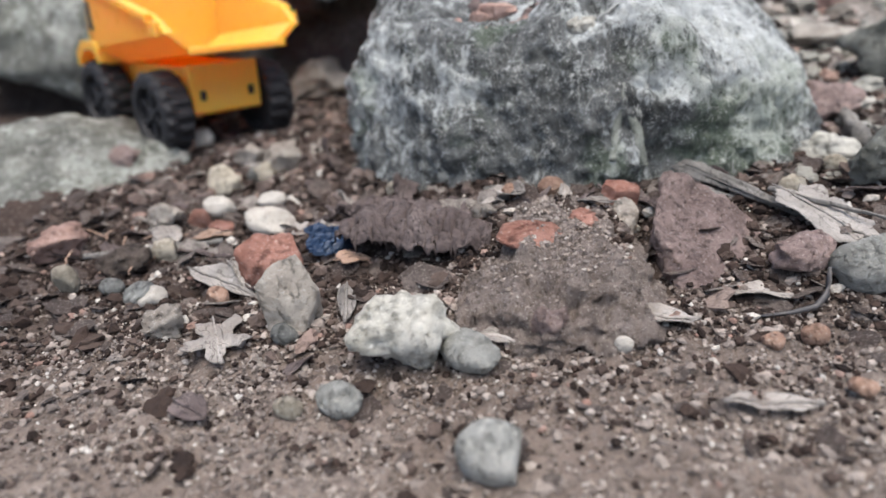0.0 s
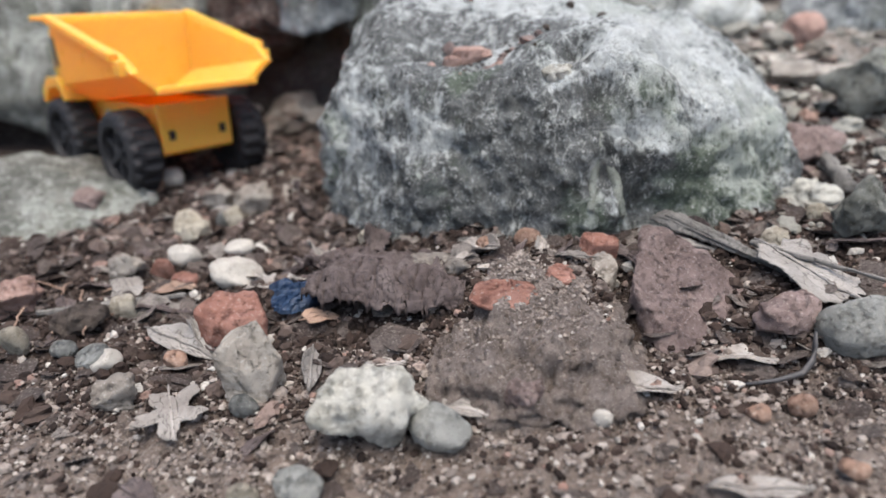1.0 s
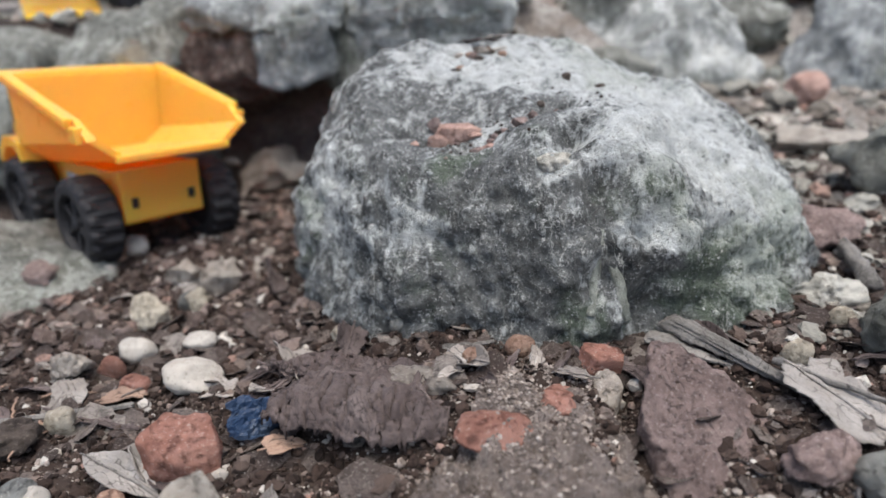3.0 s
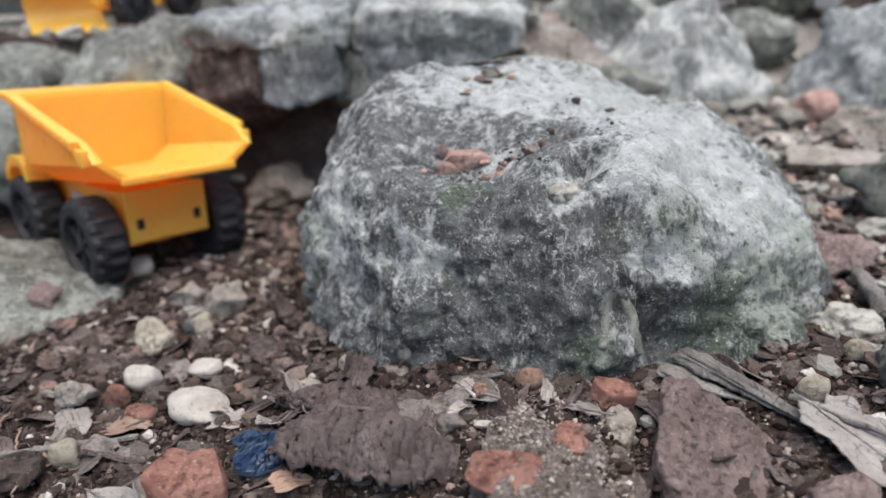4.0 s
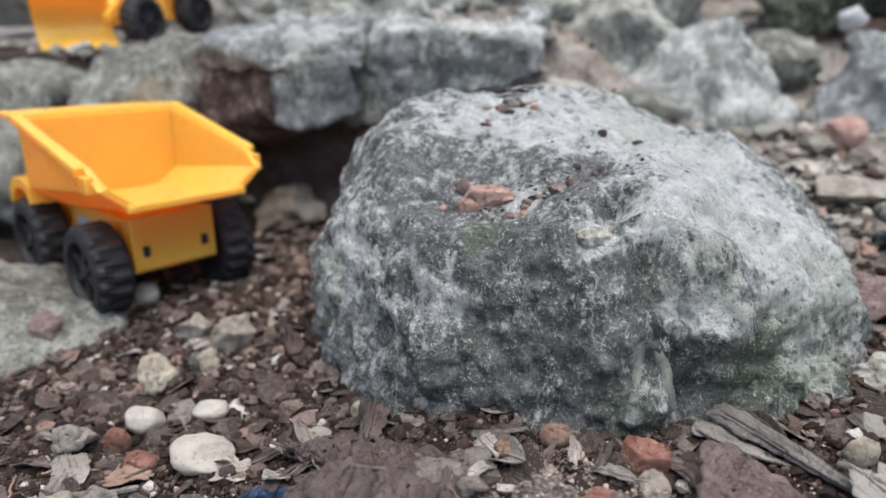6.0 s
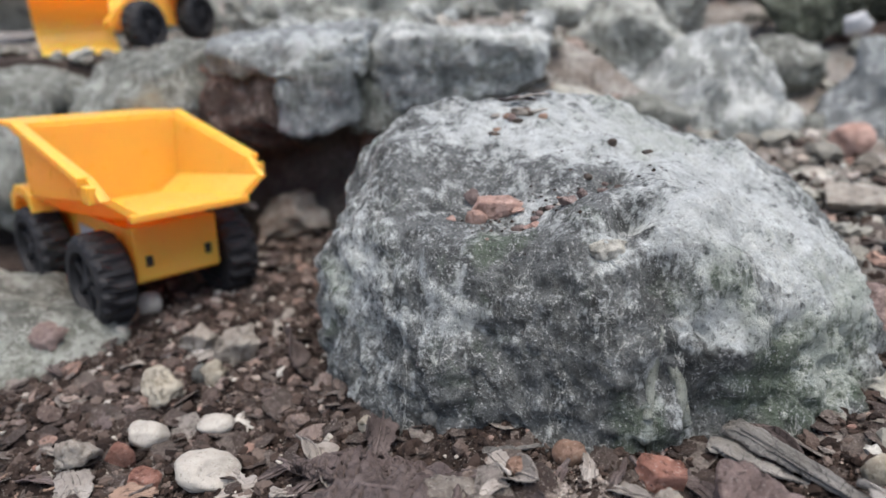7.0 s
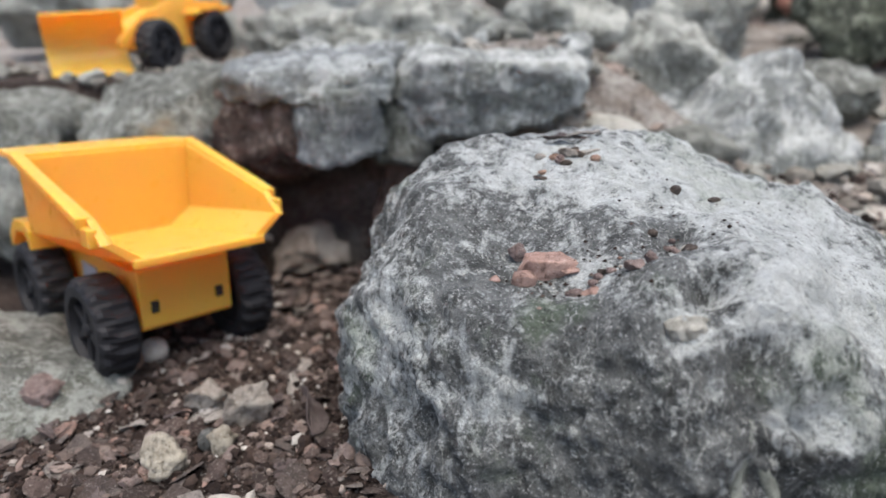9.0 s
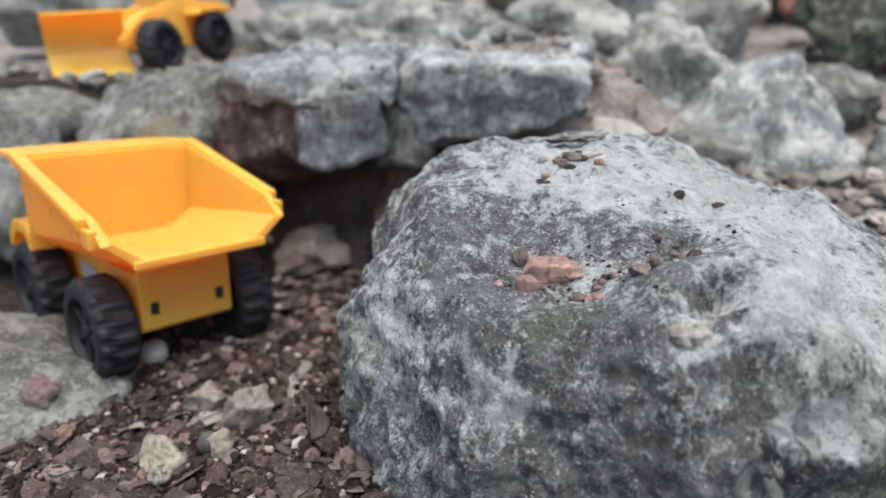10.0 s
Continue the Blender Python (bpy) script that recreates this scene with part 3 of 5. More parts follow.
def build_boulder():
    bm = bmesh.new()
    n, m = 420, 170
    rings = []
    for j in range(m + 1):
        k = j / m
        s = 1 - (1 - k) ** 2.2 if j < m else 1.0
        row = []
        for i in range(n if j else 1):
            a = -math.pi + 2 * math.pi * i / n
            r = boulder_radius(a) * s
            x, y = CX + r * math.cos(a), CY + r * math.sin(a)
            z = 0.1 + (boulder_top(x, y) - 0.1) * (1 - s ** 6.5) ** 0.42
            p = Vector((x, y, z))
            out = Vector((math.cos(a) * s ** 3, math.sin(a) * s ** 3, 1 - 0.8 * s ** 4)).normalized()
            d = 0.3 * fbm(p * 0.6 + Vector((4, 9, 2)), 3)
            d += (0.04 + 0.16 * s ** 4) * fbm(Vector((p.x * 1.9, p.y * 1.9, p.z * 0.9)), 4)
            d += (0.012 + 0.035 * s ** 4) * fbm(p * 5.0, 4) - (0.08 + 0.14 * s ** 4) * max(0, fbm(p * 1.5 + Vector((1, 2, 3)), 3) - 0.15)
            d -= (0.03 + 0.11 * s ** 6) * max(0, fbm(Vector((p.x * 3.4, p.y * 3.4, p.z * 0.7 + 5)), 3))
            d += (0.04 + 0.04 * s ** 4) * (abs(fbm(p * 1.15 + Vector((7, 1, 4)), 3)) - 0.25)
            d -= (0.02 + 0.09 * s ** 4) * max(0.0, 1 - 7 * abs(fbm(Vector((p.x * 1.1, p.y * 1.1, p.z * 0.6 + 2)), 3)))
            for c, reach, depth in MARKS:
                far = (p - Vector(c)).length / reach
                if far < 2.5:
                    d += depth * math.exp(-far * far)
            row.append(bm.verts.new(p + out * d))
        rings.append(row)
    for i in range(n):
        bm.faces.new((rings[0][0], rings[1][i], rings[1][(i + 1) % n]))
    for a, b in zip(rings[1:], rings[2:]):
        for i in range(n):
            bm.faces.new((a[i], b[i], b[(i + 1) % n], a[(i + 1) % n]))
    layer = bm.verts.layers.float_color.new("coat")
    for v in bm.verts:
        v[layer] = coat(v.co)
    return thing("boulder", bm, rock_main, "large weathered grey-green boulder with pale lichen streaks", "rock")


boulder = build_boulder()


# ---- the ledge and the stones behind ----
def crag(name, at, half, turn, seed, material, label, facets=9, amp=0.22, subdiv=5, fine=0.06, block=0.0):
    return thing(name, lumpy(half, seed, amp, facets, fine, subdiv, 1.3, block), material, label, "rock", at, turn)


cap = hewn(((-7.5, 25.3, 6.25), (-7.2, 25.0, 6.75), (-6.6, 26.0, 7.1), (-2.5, 25.0, 6.9), (-2.4, 25.0, 5.8), (-4.9, 24.6, 5.9), (-7.2, 25.3, 5.95), (-7.8, 29.5, 7.0), (-2.4, 29.5, 7.3), (-7.2, 29.5, 5.9), (-2.4, 29.5, 5.9)), 11, 0.24, 2, 0.22, 1.0, 0.05)
hanging = hewn(((-5.15, 24.75, 6.3), (-2.9, 24.65, 6.3), (-5.2, 24.8, 4.25), (-4.6, 24.6, 4.0), (-3.0, 24.7, 4.3), (-2.7, 25.4, 4.5), (-5.4, 27.5, 4.5), (-2.6, 27.5, 4.6), (-5.2, 27.5, 6.3), (-2.6, 27.5, 6.3)), 12, 0.22, 2, 0.16, 1.2, 0.05)
block_thing("ledge_rock", merged(cap, hanging), rock_back, "broad blue-grey ledge stone overhanging a dark hollow")
block_thing("ledge_rock", hewn(((-2.3, 25.7, 6.6), (-1.6, 25.2, 6.95), (2.4, 25.3, 6.75), (3.1, 25.8, 6.3), (2.9, 25.7, 5.5), (2.0, 25.5, 5.1), (-1.4, 25.6, 4.7), (-2.3, 26.0, 4.4), (-2.4, 29.5, 7.1), (3.3, 29.5, 6.9), (3.0, 29.5, 4.8), (-2.3, 29.5, 4.6)), 31, 0.24, 3, 0.26, 1.0, 0.06), rock_pale, "pale grey ledge stone with a greenish side")
block_thing("ledge_rock", hewn(((-3.0, 25.9, 6.6), (-1.6, 25.8, 6.6), (-3.1, 25.7, 4.0), (-1.5, 25.7, 3.8), (-3.0, 28.0, 6.6), (-1.6, 28.0, 6.6), (-3.0, 28.0, 3.8), (-1.5, 28.0, 3.8)), 17, 0.25, 2, 0.2, 1.2, 0.06), rock_side, "mossy dark stone wedged between the ledge stones")
block_thing("ledge_rock", hewn(((-7.9, 25.6, 6.2), (-5.0, 25.2, 6.1), (-8.0, 25.4, 4.9), (-6.4, 25.0, 4.4), (-5.0, 25.2, 4.6), (-7.2, 25.9, 3.4), (-5.2, 25.9, 3.6), (-8.2, 28.5, 6.2), (-5.0, 28.5, 6.2), (-8.2, 28.5, 3.0), (-5.0, 28.5, 3.0)), 13, 0.25, 2, 0.3, 1.2, 0.09), rock_brown, "brown earthy stone under the grey ledge")
crag("ledge_rock", (-1.0, 28.4, 2.6), (3.4, 2.2, 2.4), (0, 0, 4), 32, rock_brown, "dark brown stone at the back of the hollow", 6, block=0.5)
block_thing("ledge_rock", hewn(((-7.3, 25.8, 6.9), (-8.9, 24.9, 6.0), (-10.6, 24.4, 4.9), (-12.2, 24.8, 4.2), (-7.9, 25.2, 5.2), (-8.3, 24.9, 3.4), (-12.4, 24.8, 0.4), (-7.9, 25.6, 0.4), (-12.6, 28.5, 6.2), (-7.3, 29.5, 6.9), (-12.6, 28.5, 0.5), (-7.5, 29.5, 0.5)), 14, 0.3, 3, 0.35, 0.9, 0.07), rock_side, "sloping greenish grey stone of the terrace edge")
crag("ledge_rock", (-16.6, 27.6, 3.4), (4.2, 3.0, 3.1), (0, 4, -4), 33, rock_side, "weathered mossy stone of the terrace edge", 6, 0.2, block=0.5)
crag("ledge_rock", (-25.0, 29.0, 4.0), (5.5, 3.6, 3.6), (0, 0, -6), 14, rock_side, "large mossy grey-green stone of the terrace edge", 7, block=0.4)
block_thing("rock", hewn(((9.9, 28.5, 6.8), (9.0, 28.3, 6.5), (7.8, 29.6, 6.2), (5.9, 29.0, 4.5), (6.2, 28.4, 2.6), (8.2, 26.7, 4.0), (8.6, 26.4, 1.8), (11.4, 26.8, 1.8), (12.0, 28.0, 3.8), (12.3, 29.5, 2.2), (10.8, 31.5, 4.6), (7.0, 31.5, 4.2)), 15, 0.26, 2, 0.3, 1.0, 0.08), rock_pale, "angular pale grey rock rising to a ridge on the far slope")
crag("rock", (6.5, 31.0, 5.0), (2.5, 2.2, 2.9), (0, -20, 40), 16, rock_green, "greenish weathered rock on the far slope", 7, block=0.4)
crag("rock", (16.2, 29.4, 3.6), (2.9, 2.6, 2.7), (0, 0, 10), 17, rock_back, "grey rounded rock on the far slope", 7)
crag("rock", (13.2, 33.2, 4.6), (1.7, 1.8, 1.5), (0, 10, 60), 34, rock_side, "dull mossy stone wedged in the slope", 7)
crag("rock", (-2.6, 34.5, 6.6), (4.4, 2.6, 1.9), (0, 0, 5), 18, rock_green, "low mossy rock on the terrace", 6, 0.25, block=0.3)
crag("rock", (-8.2, 36.5, 6.8), (2.6, 2.4, 1.8), (0, 0, 25), 35, rock_green, "pale greenish rock behind the ledge", 6, 0.25, block=0.3)
crag("rock", (3.6, 37.5, 7.2), (2.8, 2.2, 2.0), (0, 0, -10), 19, rock_green, "greenish pale rock on the upper terrace", 7)
crag("rock", (7.2, 38.5, 6.8), (0.9, 1.0, 2.6), (0, 12, 10), 36, rock_back, "upright slate-grey stone on the terrace", 6, block=0.4)
crag("rock", (10.5, 39.0, 7.4), (3.0, 2.4, 2.7), (0, 0, 30), 37, rock_green, "grey-green rock with a hollow below it", 7, 0.3)
crag("rock", (16.5, 38.5, 7.4), (2.6, 2.4, 2.4), (0, 0, 30), 38, rock_moss, "rough mossy rock on the slope", 7, 0.3)
crag("rock", (23.0, 40.0, 8.2), (4.5, 3.4, 4.4), (0, 0, 15), 20, rock_moss, "dark mossy rock at the back of the slope", 8)
crag("rock", (-20.0, 45.0, 8.6), (7.0, 3.6, 3.8), (0, 0, 4), 21, rock_green, "long mossy rock at the back of the terrace", 8, block=0.4)
crag("rock", (-6.5, 46.0, 9.0), (6.5, 3.6, 3.2), (0, 0, -6), 39, rock_back, "broad pale grey rock behind the terrace", 8, block=0.4)
crag("rock", (5.5, 48.0, 9.6), (5.5, 3.6, 3.6), (0, 0, 8), 22, rock_green, "broad grey-green rock at the back", 8, block=0.4)
crag("rock", (17.0, 50.0, 10.6), (6.0, 4.0, 4.4), (0, 0, -4), 23, rock_moss, "mossy rock at the back of the slope", 8, block=0.4)
crag("rock", (31.0, 52.0, 11.0), (7.0, 4.0, 5.0), (0, 0, -4), 40, rock_moss, "large dark mossy rock at the far side", 8, block=0.4)
crag("rock", (-11.3, 18.5, 0.1), (3.9, 3.5, 1.55), (0, 6, 20), 24, rock_side, "low greenish grey rock beside the track", 4, 0.2, fine=0.08, block=0.2)
block_thing("stone", hewn(((9.9, 21.6, 2.55), (12.6, 21.2, 2.5), (12.9, 22.6, 2.6), (10.6, 23.2, 2.7), (10.1, 21.9, 2.2), (12.5, 21.6, 2.15), (12.6, 22.8, 2.2), (10.7, 23.0, 2.2)), 71, 0.2, 2, 0.1, 1.2, 0.03), pale_stone, "pale flat slab tilted on the slope", "stone")
block_thing("stone", hewn(((9.6, 24.4, 2.6), (11.9, 24.0, 2.45), (12.0, 24.9, 2.5), (9.8, 25.2, 2.75), (9.7, 24.5, 2.2), (11.8, 24.1, 2.0), (11.9, 24.8, 2.0), (9.9, 25.1, 2.2)), 72, 0.2, 2, 0.1, 1.2, 0.03), white, "long whitish stone strip on the slope", "stone")
thing("pebble", lumpy((1.25, 0.8, 0.55), 61, 0.15, 4, 0.04, 4), pumice, "pale flat stone behind the boulder", "stone", (3.9, 26.6, 4.55), (0, 6, 10))
thing("pebble", lumpy((1.35, 0.9, 0.6), 62, 0.12, 3, 0.04, 4), mossrock, "smooth olive-grey pebble behind the boulder", "stone", (6.5, 26.3, 4.2), (0, 6, 10))
thing("pebble", lumpy((0.6, 0.6, 0.65), 63, 0.12, 3, 0.04, 3), white, "white pebble on the far slope", "stone", (13.2, 41.4, 7.9))
thing("brick_fragment", lumpy((0.6, 0.5, 0.6), 64, 0.12, 5, 0.04, 3), brick, "orange-red brick lump on the far slope", "brick", (14.7, 41.4, 7.9))
thing("plastic_scrap", lumpy((0.75, 0.25, 0.5), 65, 0.3, 5, 0.06, 3), sticker_grey, "pale blue-grey plastic scrap among the stones", "litter", (16.9, 34.6, 6.2), (10, 30, 10))


# single stones among the rubble of the upper slope
rnd = random.Random(63)
for k in range(60):
    x, y = rnd.uniform(-7, 22), rnd.uniform(29, 41)
    if k % 4 == 0:
        x, y = rnd.uniform(-24, -8.5), rnd.uniform(28.6, 31)
    if -18 < x < -9 and 26.5 < y < 41:
        x -= 9
    r = rnd.uniform(0.35, 0.95)
    half = (r * rnd.uniform(0.9, 1.4), r, r * rnd.uniform(0.6, 0.85))
    stone = rnd.choice((rock_green, rock_green, rock_pale, rock_side, rock_brown, pink_stone))
    words = {rock_green: "greenish grey", rock_pale: "pale grey", rock_side: "dull mossy", rock_brown: "earthy brown", pink_stone: "dusty pink"}[stone]
    thing("stone", lumpy(half, 700 + k, 0.2, 6, 0.05, 3, 1.2, 0.35), stone, words + " stone among the rubble of the slope", "stone", (x, y, ground_at(x, y) + half[2] * 0.55), (rnd.uniform(-12, 12), rnd.uniform(-12, 12), rnd.uniform(0, 360)), "stones of the upper slope")


# ---- stones and pebbles ----
def rubble(name, x, y, wide, tall, material, angular, seed, label):
    rnd = random.Random(seed * 7 + 1)
    deep = wide * rnd.uniform(0.65, 0.9)
    half = (wide / 2 * 1.04, deep / 2, tall / 2 * 1.12)
    rough = angular or material is pumice
    bm = lumpy(half, seed + 100, (0.12 if material is brick else 0.32) if rough else 0.1, (4 if material is brick else 9) if angular else 2, (0.04 if material is brick else 0.1) if rough else 0.025, 4 if wide > 0.6 else 3, 1.4, 0.75 if material is brick else 0.35 if angular else 0.1)
    thing(name, bm, material, label, "brick" if "brick" in name else "stone", (x, y, ground_at(x, y) + tall * 0.42), (rnd.uniform(-10, 10), rnd.uniform(-10, 10), rnd.uniform(-15, 15)), "loose stones on the soil")


rubble("stone", -0.40, 8.45, 1.40, 1.05, pumice, 0, 1, "rough pale grey pumice-like stone on the soil")
rubble("stone", 0.59, 8.28, 0.80, 0.52, palegrey, 0, 2, "small grey-green rounded stone beside the pale rock")
block_thing("stone", hewn(((-2.5, 9.6, 1.62), (-2.12, 9.65, 1.74), (-1.8, 9.5, 1.2), (-2.25, 9.2, 1.12), (-2.76, 9.38, 1.32), (-2.62, 9.25, 0.45), (-2.1, 9.1, 0.45), (-1.85, 9.8, 0.4), (-2.6, 9.9, 0.4)), 3, 0.09, 0, 0.03, 2.5, 0.02), pale_stone, "upright tan sandstone chunk leaning on the soil", "stone", "loose stones on the soil")
block_thing("brick_fragment", hewn(((-3.68, 11.0, 1.2), (-3.45, 11.5, 1.3), (-2.75, 11.45, 1.3), (-2.45, 11.0, 1.1), (-3.2, 10.72, 1.05), (-3.6, 10.8, 0.5), (-2.5, 10.85, 0.45), (-2.6, 11.5, 0.45), (-3.55, 11.5, 0.45)), 4, 0.08, 1, 0.04, 2.2, 0.02), brick, "broken red brick fragment on dark soil", "brick", "loose stones on the soil")
rubble("pebble", -3.85, 13.45, 1.09, 0.50, white, 0, 5, "smooth white oval pebble on dark soil")
rubble("pebble", -4.14, 14.80, 0.68, 0.32, white, 0, 6, "small flat white pebble behind the oval one")
rubble("pebble", -5.36, 14.61, 0.75, 0.53, white, 0, 7, "lumpy cream-white pebble on the soil")
rubble("brick_fragment", -5.64, 14.09, 0.56, 0.47, brick, 1, 8, "small dull red brick crumb on soil")
rubble("brick_fragment", -7.81, 12.32, 1.20, 0.62, pink_stone, 1, 9, "orange brick fragment with a pale top")
rubble("pebble", -5.06, 10.40, 0.53, 0.34, white, 0, 10, "small bright white pebble in the dirt")
rubble("pebble", -3.83, 10.29, 0.38, 0.38, orange, 0, 11, "small orange pebble under a dry leaf")
rubble("clod", -6.18, 11.61, 1.00, 0.60, soilstone, 1, 12, "crumbly dark brown clod of earth")
rubble("pebble", -5.58, 12.21, 0.53, 0.50, cream, 0, 13, "yellowish cream pebble on dark soil")
rubble("stone", 6.76, 9.91, 1.16, 0.85, palegrey, 0, 14, "smooth rounded grey stone by the dry leaf")
rubble("stone", 5.85, 10.22, 0.95, 0.58, redrock, 1, 15, "rounded purple-brown stone beside the grey one")
rubble("brick_fragment", 3.34, 12.32, 0.71, 0.42, brick, 1, 16, "orange-red brick flake against a grey chip")
rubble("pebble", 2.12, 12.85, 0.50, 0.40, orange, 0, 17, "rounded orange pebble at the boulder's foot")
rubble("pebble", 1.32, 12.38, 0.36, 0.30, orange, 0, 18, "small orange pebble on dark soil")
rubble("pebble", -1.16, 14.18, 0.40, 0.33, cream, 0, 19, "small cream pebble at the boulder's foot")
rubble("pebble", -0.04, 13.96, 0.32, 0.30, greystone, 0, 20, "small grey pebble at the boulder's foot")
rubble("pebble", 0.35, 14.07, 0.28, 0.21, orange, 0, 21, "tiny orange-brown pebble by the boulder")
rubble("stone_chip", 0.31, 12.07, 0.87, 0.41, tanrock, 1, 22, "flat pale grey stone chip")
rubble("stone_chip", 0.81, 11.70, 0.45, 0.30, tanrock, 1, 23, "small pale stone chip half buried")
rubble("stone", 0.88, 6.32, 0.92, 0.7, palegrey, 0, 24, "rounded pale grey stone near the front")
rubble("stone", -1.13, 7.37, 0.64, 0.47, palegrey, 0, 25, "rounded grey stone half sunk in soil")
rubble("pebble", -1.80, 7.30, 0.39, 0.31, cream, 0, 26, "small pale pebble with a darker centre")
rubble("pebble", 2.75, 8.49, 0.28, 0.27, white, 0, 27, "small white pebble on sloping soil")
rubble("stone", 1.70, 8.70, 0.62, 0.58, redrock, 1, 28, "angular brown stone in the soil")
rubble("pebble", 1.39, 9.25, 0.24, 0.33, cream, 1, 29, "small upright cream pebble on the mound")
rubble("stone", 8.12, 12.72, 1.31, 1.20, mossrock, 1, 30, "rough grey-green stone at the slope's edge")
rubble("stone", 8.04, 14.64, 1.16, 0.67, pumice, 1, 31, "pale chalky grey stone on the slope")
rubble("stone", 11.72, 19.34, 2.29, 1.96, mossrock, 1, 32, "rounded mossy grey stone on the slope")
rubble("brick_fragment", 12.7, 26.0, 1.5, 1.0, pink_stone, 0, 33, "dusty pinkish brick lump on the far slope")
rubble("pebble", 5.47, 8.72, 0.38, 0.33, orange, 0, 34, "small salmon-coloured pebble near the hooked twig")
rubble("pebble", 4.82, 8.55, 0.32, 0.25, orange, 0, 35, "small salmon-coloured pebble on soil")
rubble("pebble", 5.48, 7.43, 0.36, 0.26, orange, 0, 36, "flat salmon-coloured pebble near the front")
rubble("pebble", -2.30, 9.04, 0.45, 0.36, greystone, 0, 37, "small dark grey-green pebble")
rubble("pebble", -5.98, 10.76, 0.47, 0.36, greystone, 0, 39, "small dark grey pebble in dirt")
rubble("stone_chip", -4.30, 9.28, 0.76, 0.47, tanrock, 1, 40, "flat tan stone chip in the dirt")
rubble("brick_fragment", -7.14, 22.22, 0.58, 0.42, brick, 1, 41, "bright red brick crumb on the track")
rubble("brick_fragment", -5.99, 22.56, 0.58, 0.45, brick, 1, 42, "red brick crumb beside others")
rubble("pebble", -8.27, 19.76, 0.60, 0.60, orange, 0, 43, "rounded pinkish pebble on the track")
rubble("pebble", -7.83, 20.09, 0.67, 0.60, white, 0, 44, "small white pebble next to the pink one")
rubble("stone", -6.87, 23.96, 0.94, 1.03, greystone, 0, 45, "small smooth grey stone under the ledge")
rubble("stone", -5.53, 26.35, 2.54, 1.36, tanrock, 1, 46, "flat pinkish-grey slab under the ledge")
rubble("stone", -8.40, 24.11, 1.41, 1.27, redrock, 0, 47, "brown stone in the shade of the ledge")
rubble("stone_chip", -9.31, 18.05, 1.13, 0.78, redrock, 1, 48, "flat pinkish-brown chip lying on the mossy rock")
rubble("stone_chip", -4.64, 17.72, 0.98, 1.04, tanrock, 1, 49, "flat grey stone flake on dark soil")
rubble("pebble", -4.78, 16.52, 0.58, 0.51, cream, 1, 50, "pale crumbly pebble on dark soil")
rubble("pebble", -5.78, 16.05, 0.70, 0.72, cream, 0, 51, "tan lumpy pebble on dark soil")
rubble("pebble", -5.12, 16.70, 0.47, 0.47, greystone, 0, 52, "small rounded grey pebble")
rubble("pebble", -7.99, 18.74, 0.42, 0.37, white, 0, 53, "tiny white pebble on the mossy rock")
rubble("stone_chip", -6.37, 13.88, 0.86, 0.55, tanrock, 1, 56, "grey-brown flat chip on soil")
rubble("brick_fragment", -4.86, 13.36, 0.57, 0.32, brick, 1, 58, "small flat red brick flake")
rubble("stone_chip", -5.64, 17.97, 1.02, 0.58, tanrock, 1, 60, "brownish flat flake on the soil")
rubble("stone_chip", -5.54, 15.90, 0.73, 0.60, cream, 1, 61, "pale chip among crumbs")
rubble("stone", 8.90, 16.73, 1.49, 0.95, redrock, 1, 62, "pinkish-brown stone on the slope")
rubble("stone", 8.59, 16.26, 0.73, 0.37, redrock, 1, 63, "small flat brown stone on the slope")
rubble("pebble", 6.52, 12.52, 0.51, 0.47, cream, 0, 64, "pale cream pebble by the leaf")
rubble("pebble", 7.72, 13.48, 0.45, 0.41, cream, 0, 66, "small pale pebble on the slope")
rubble("stone", 7.37, 15.68, 0.51, 0.38, mossrock, 0, 67, "small mossy stone by the boulder")
rubble("pebble", -6.88, 10.88, 0.47, 0.58, cream, 0, 68, "pale greenish pebble at the side")
rubble("pebble", -5.34, 10.55, 0.63, 0.42, greystone, 0, 69, "dark grey pebble in dirt")


# ---- the toy dump truck ----
def build_wheel(parent, at, side):
    hub = part("wheel", wheel_tyre(), rubber, parent, "black ribbed plastic tyre", at, (0, 0, 0 if side > 0 else 180))
    part("rim", wheel_rim(), rubber, hub, "black six-spoke wheel rim")


def wheel_tyre(r=1.2, w=0.9):
    bm = bmesh.new()
    n = 72
    prof = ((-w / 2, 0.66), (-w / 2, 0.84), (-w / 2 + 0.06, 0.95), (-w / 2 + 0.16, 1.0), (-0.04, 1.0), (0.04, 1.0), (w / 2 - 0.16, 1.0), (w / 2 - 0.06, 0.95), (w / 2, 0.84), (w / 2, 0.66), (w / 2 - 0.15, 0.62), (-w / 2 + 0.15, 0.62))
    rings = []
    for i in range(n):
        a = 2 * math.pi * i / n
        row = []
        for k, (x, q) in enumerate(prof):
            lug = 0.94 if (q > 0.93 and (i // 2 + (1 if k > 5 else 0)) % 2) else 1.0
            row.append(bm.verts.new((x, r * q * lug * math.cos(a), r * q * lug * math.sin(a))))
        rings.append(row)
    for i in range(n):
        a, b = rings[i], rings[(i + 1) % n]
        for k in range(len(prof)):
            l = (k + 1) % len(prof)
            bm.faces.new((a[k], b[k], b[l], a[l]))
    return bm


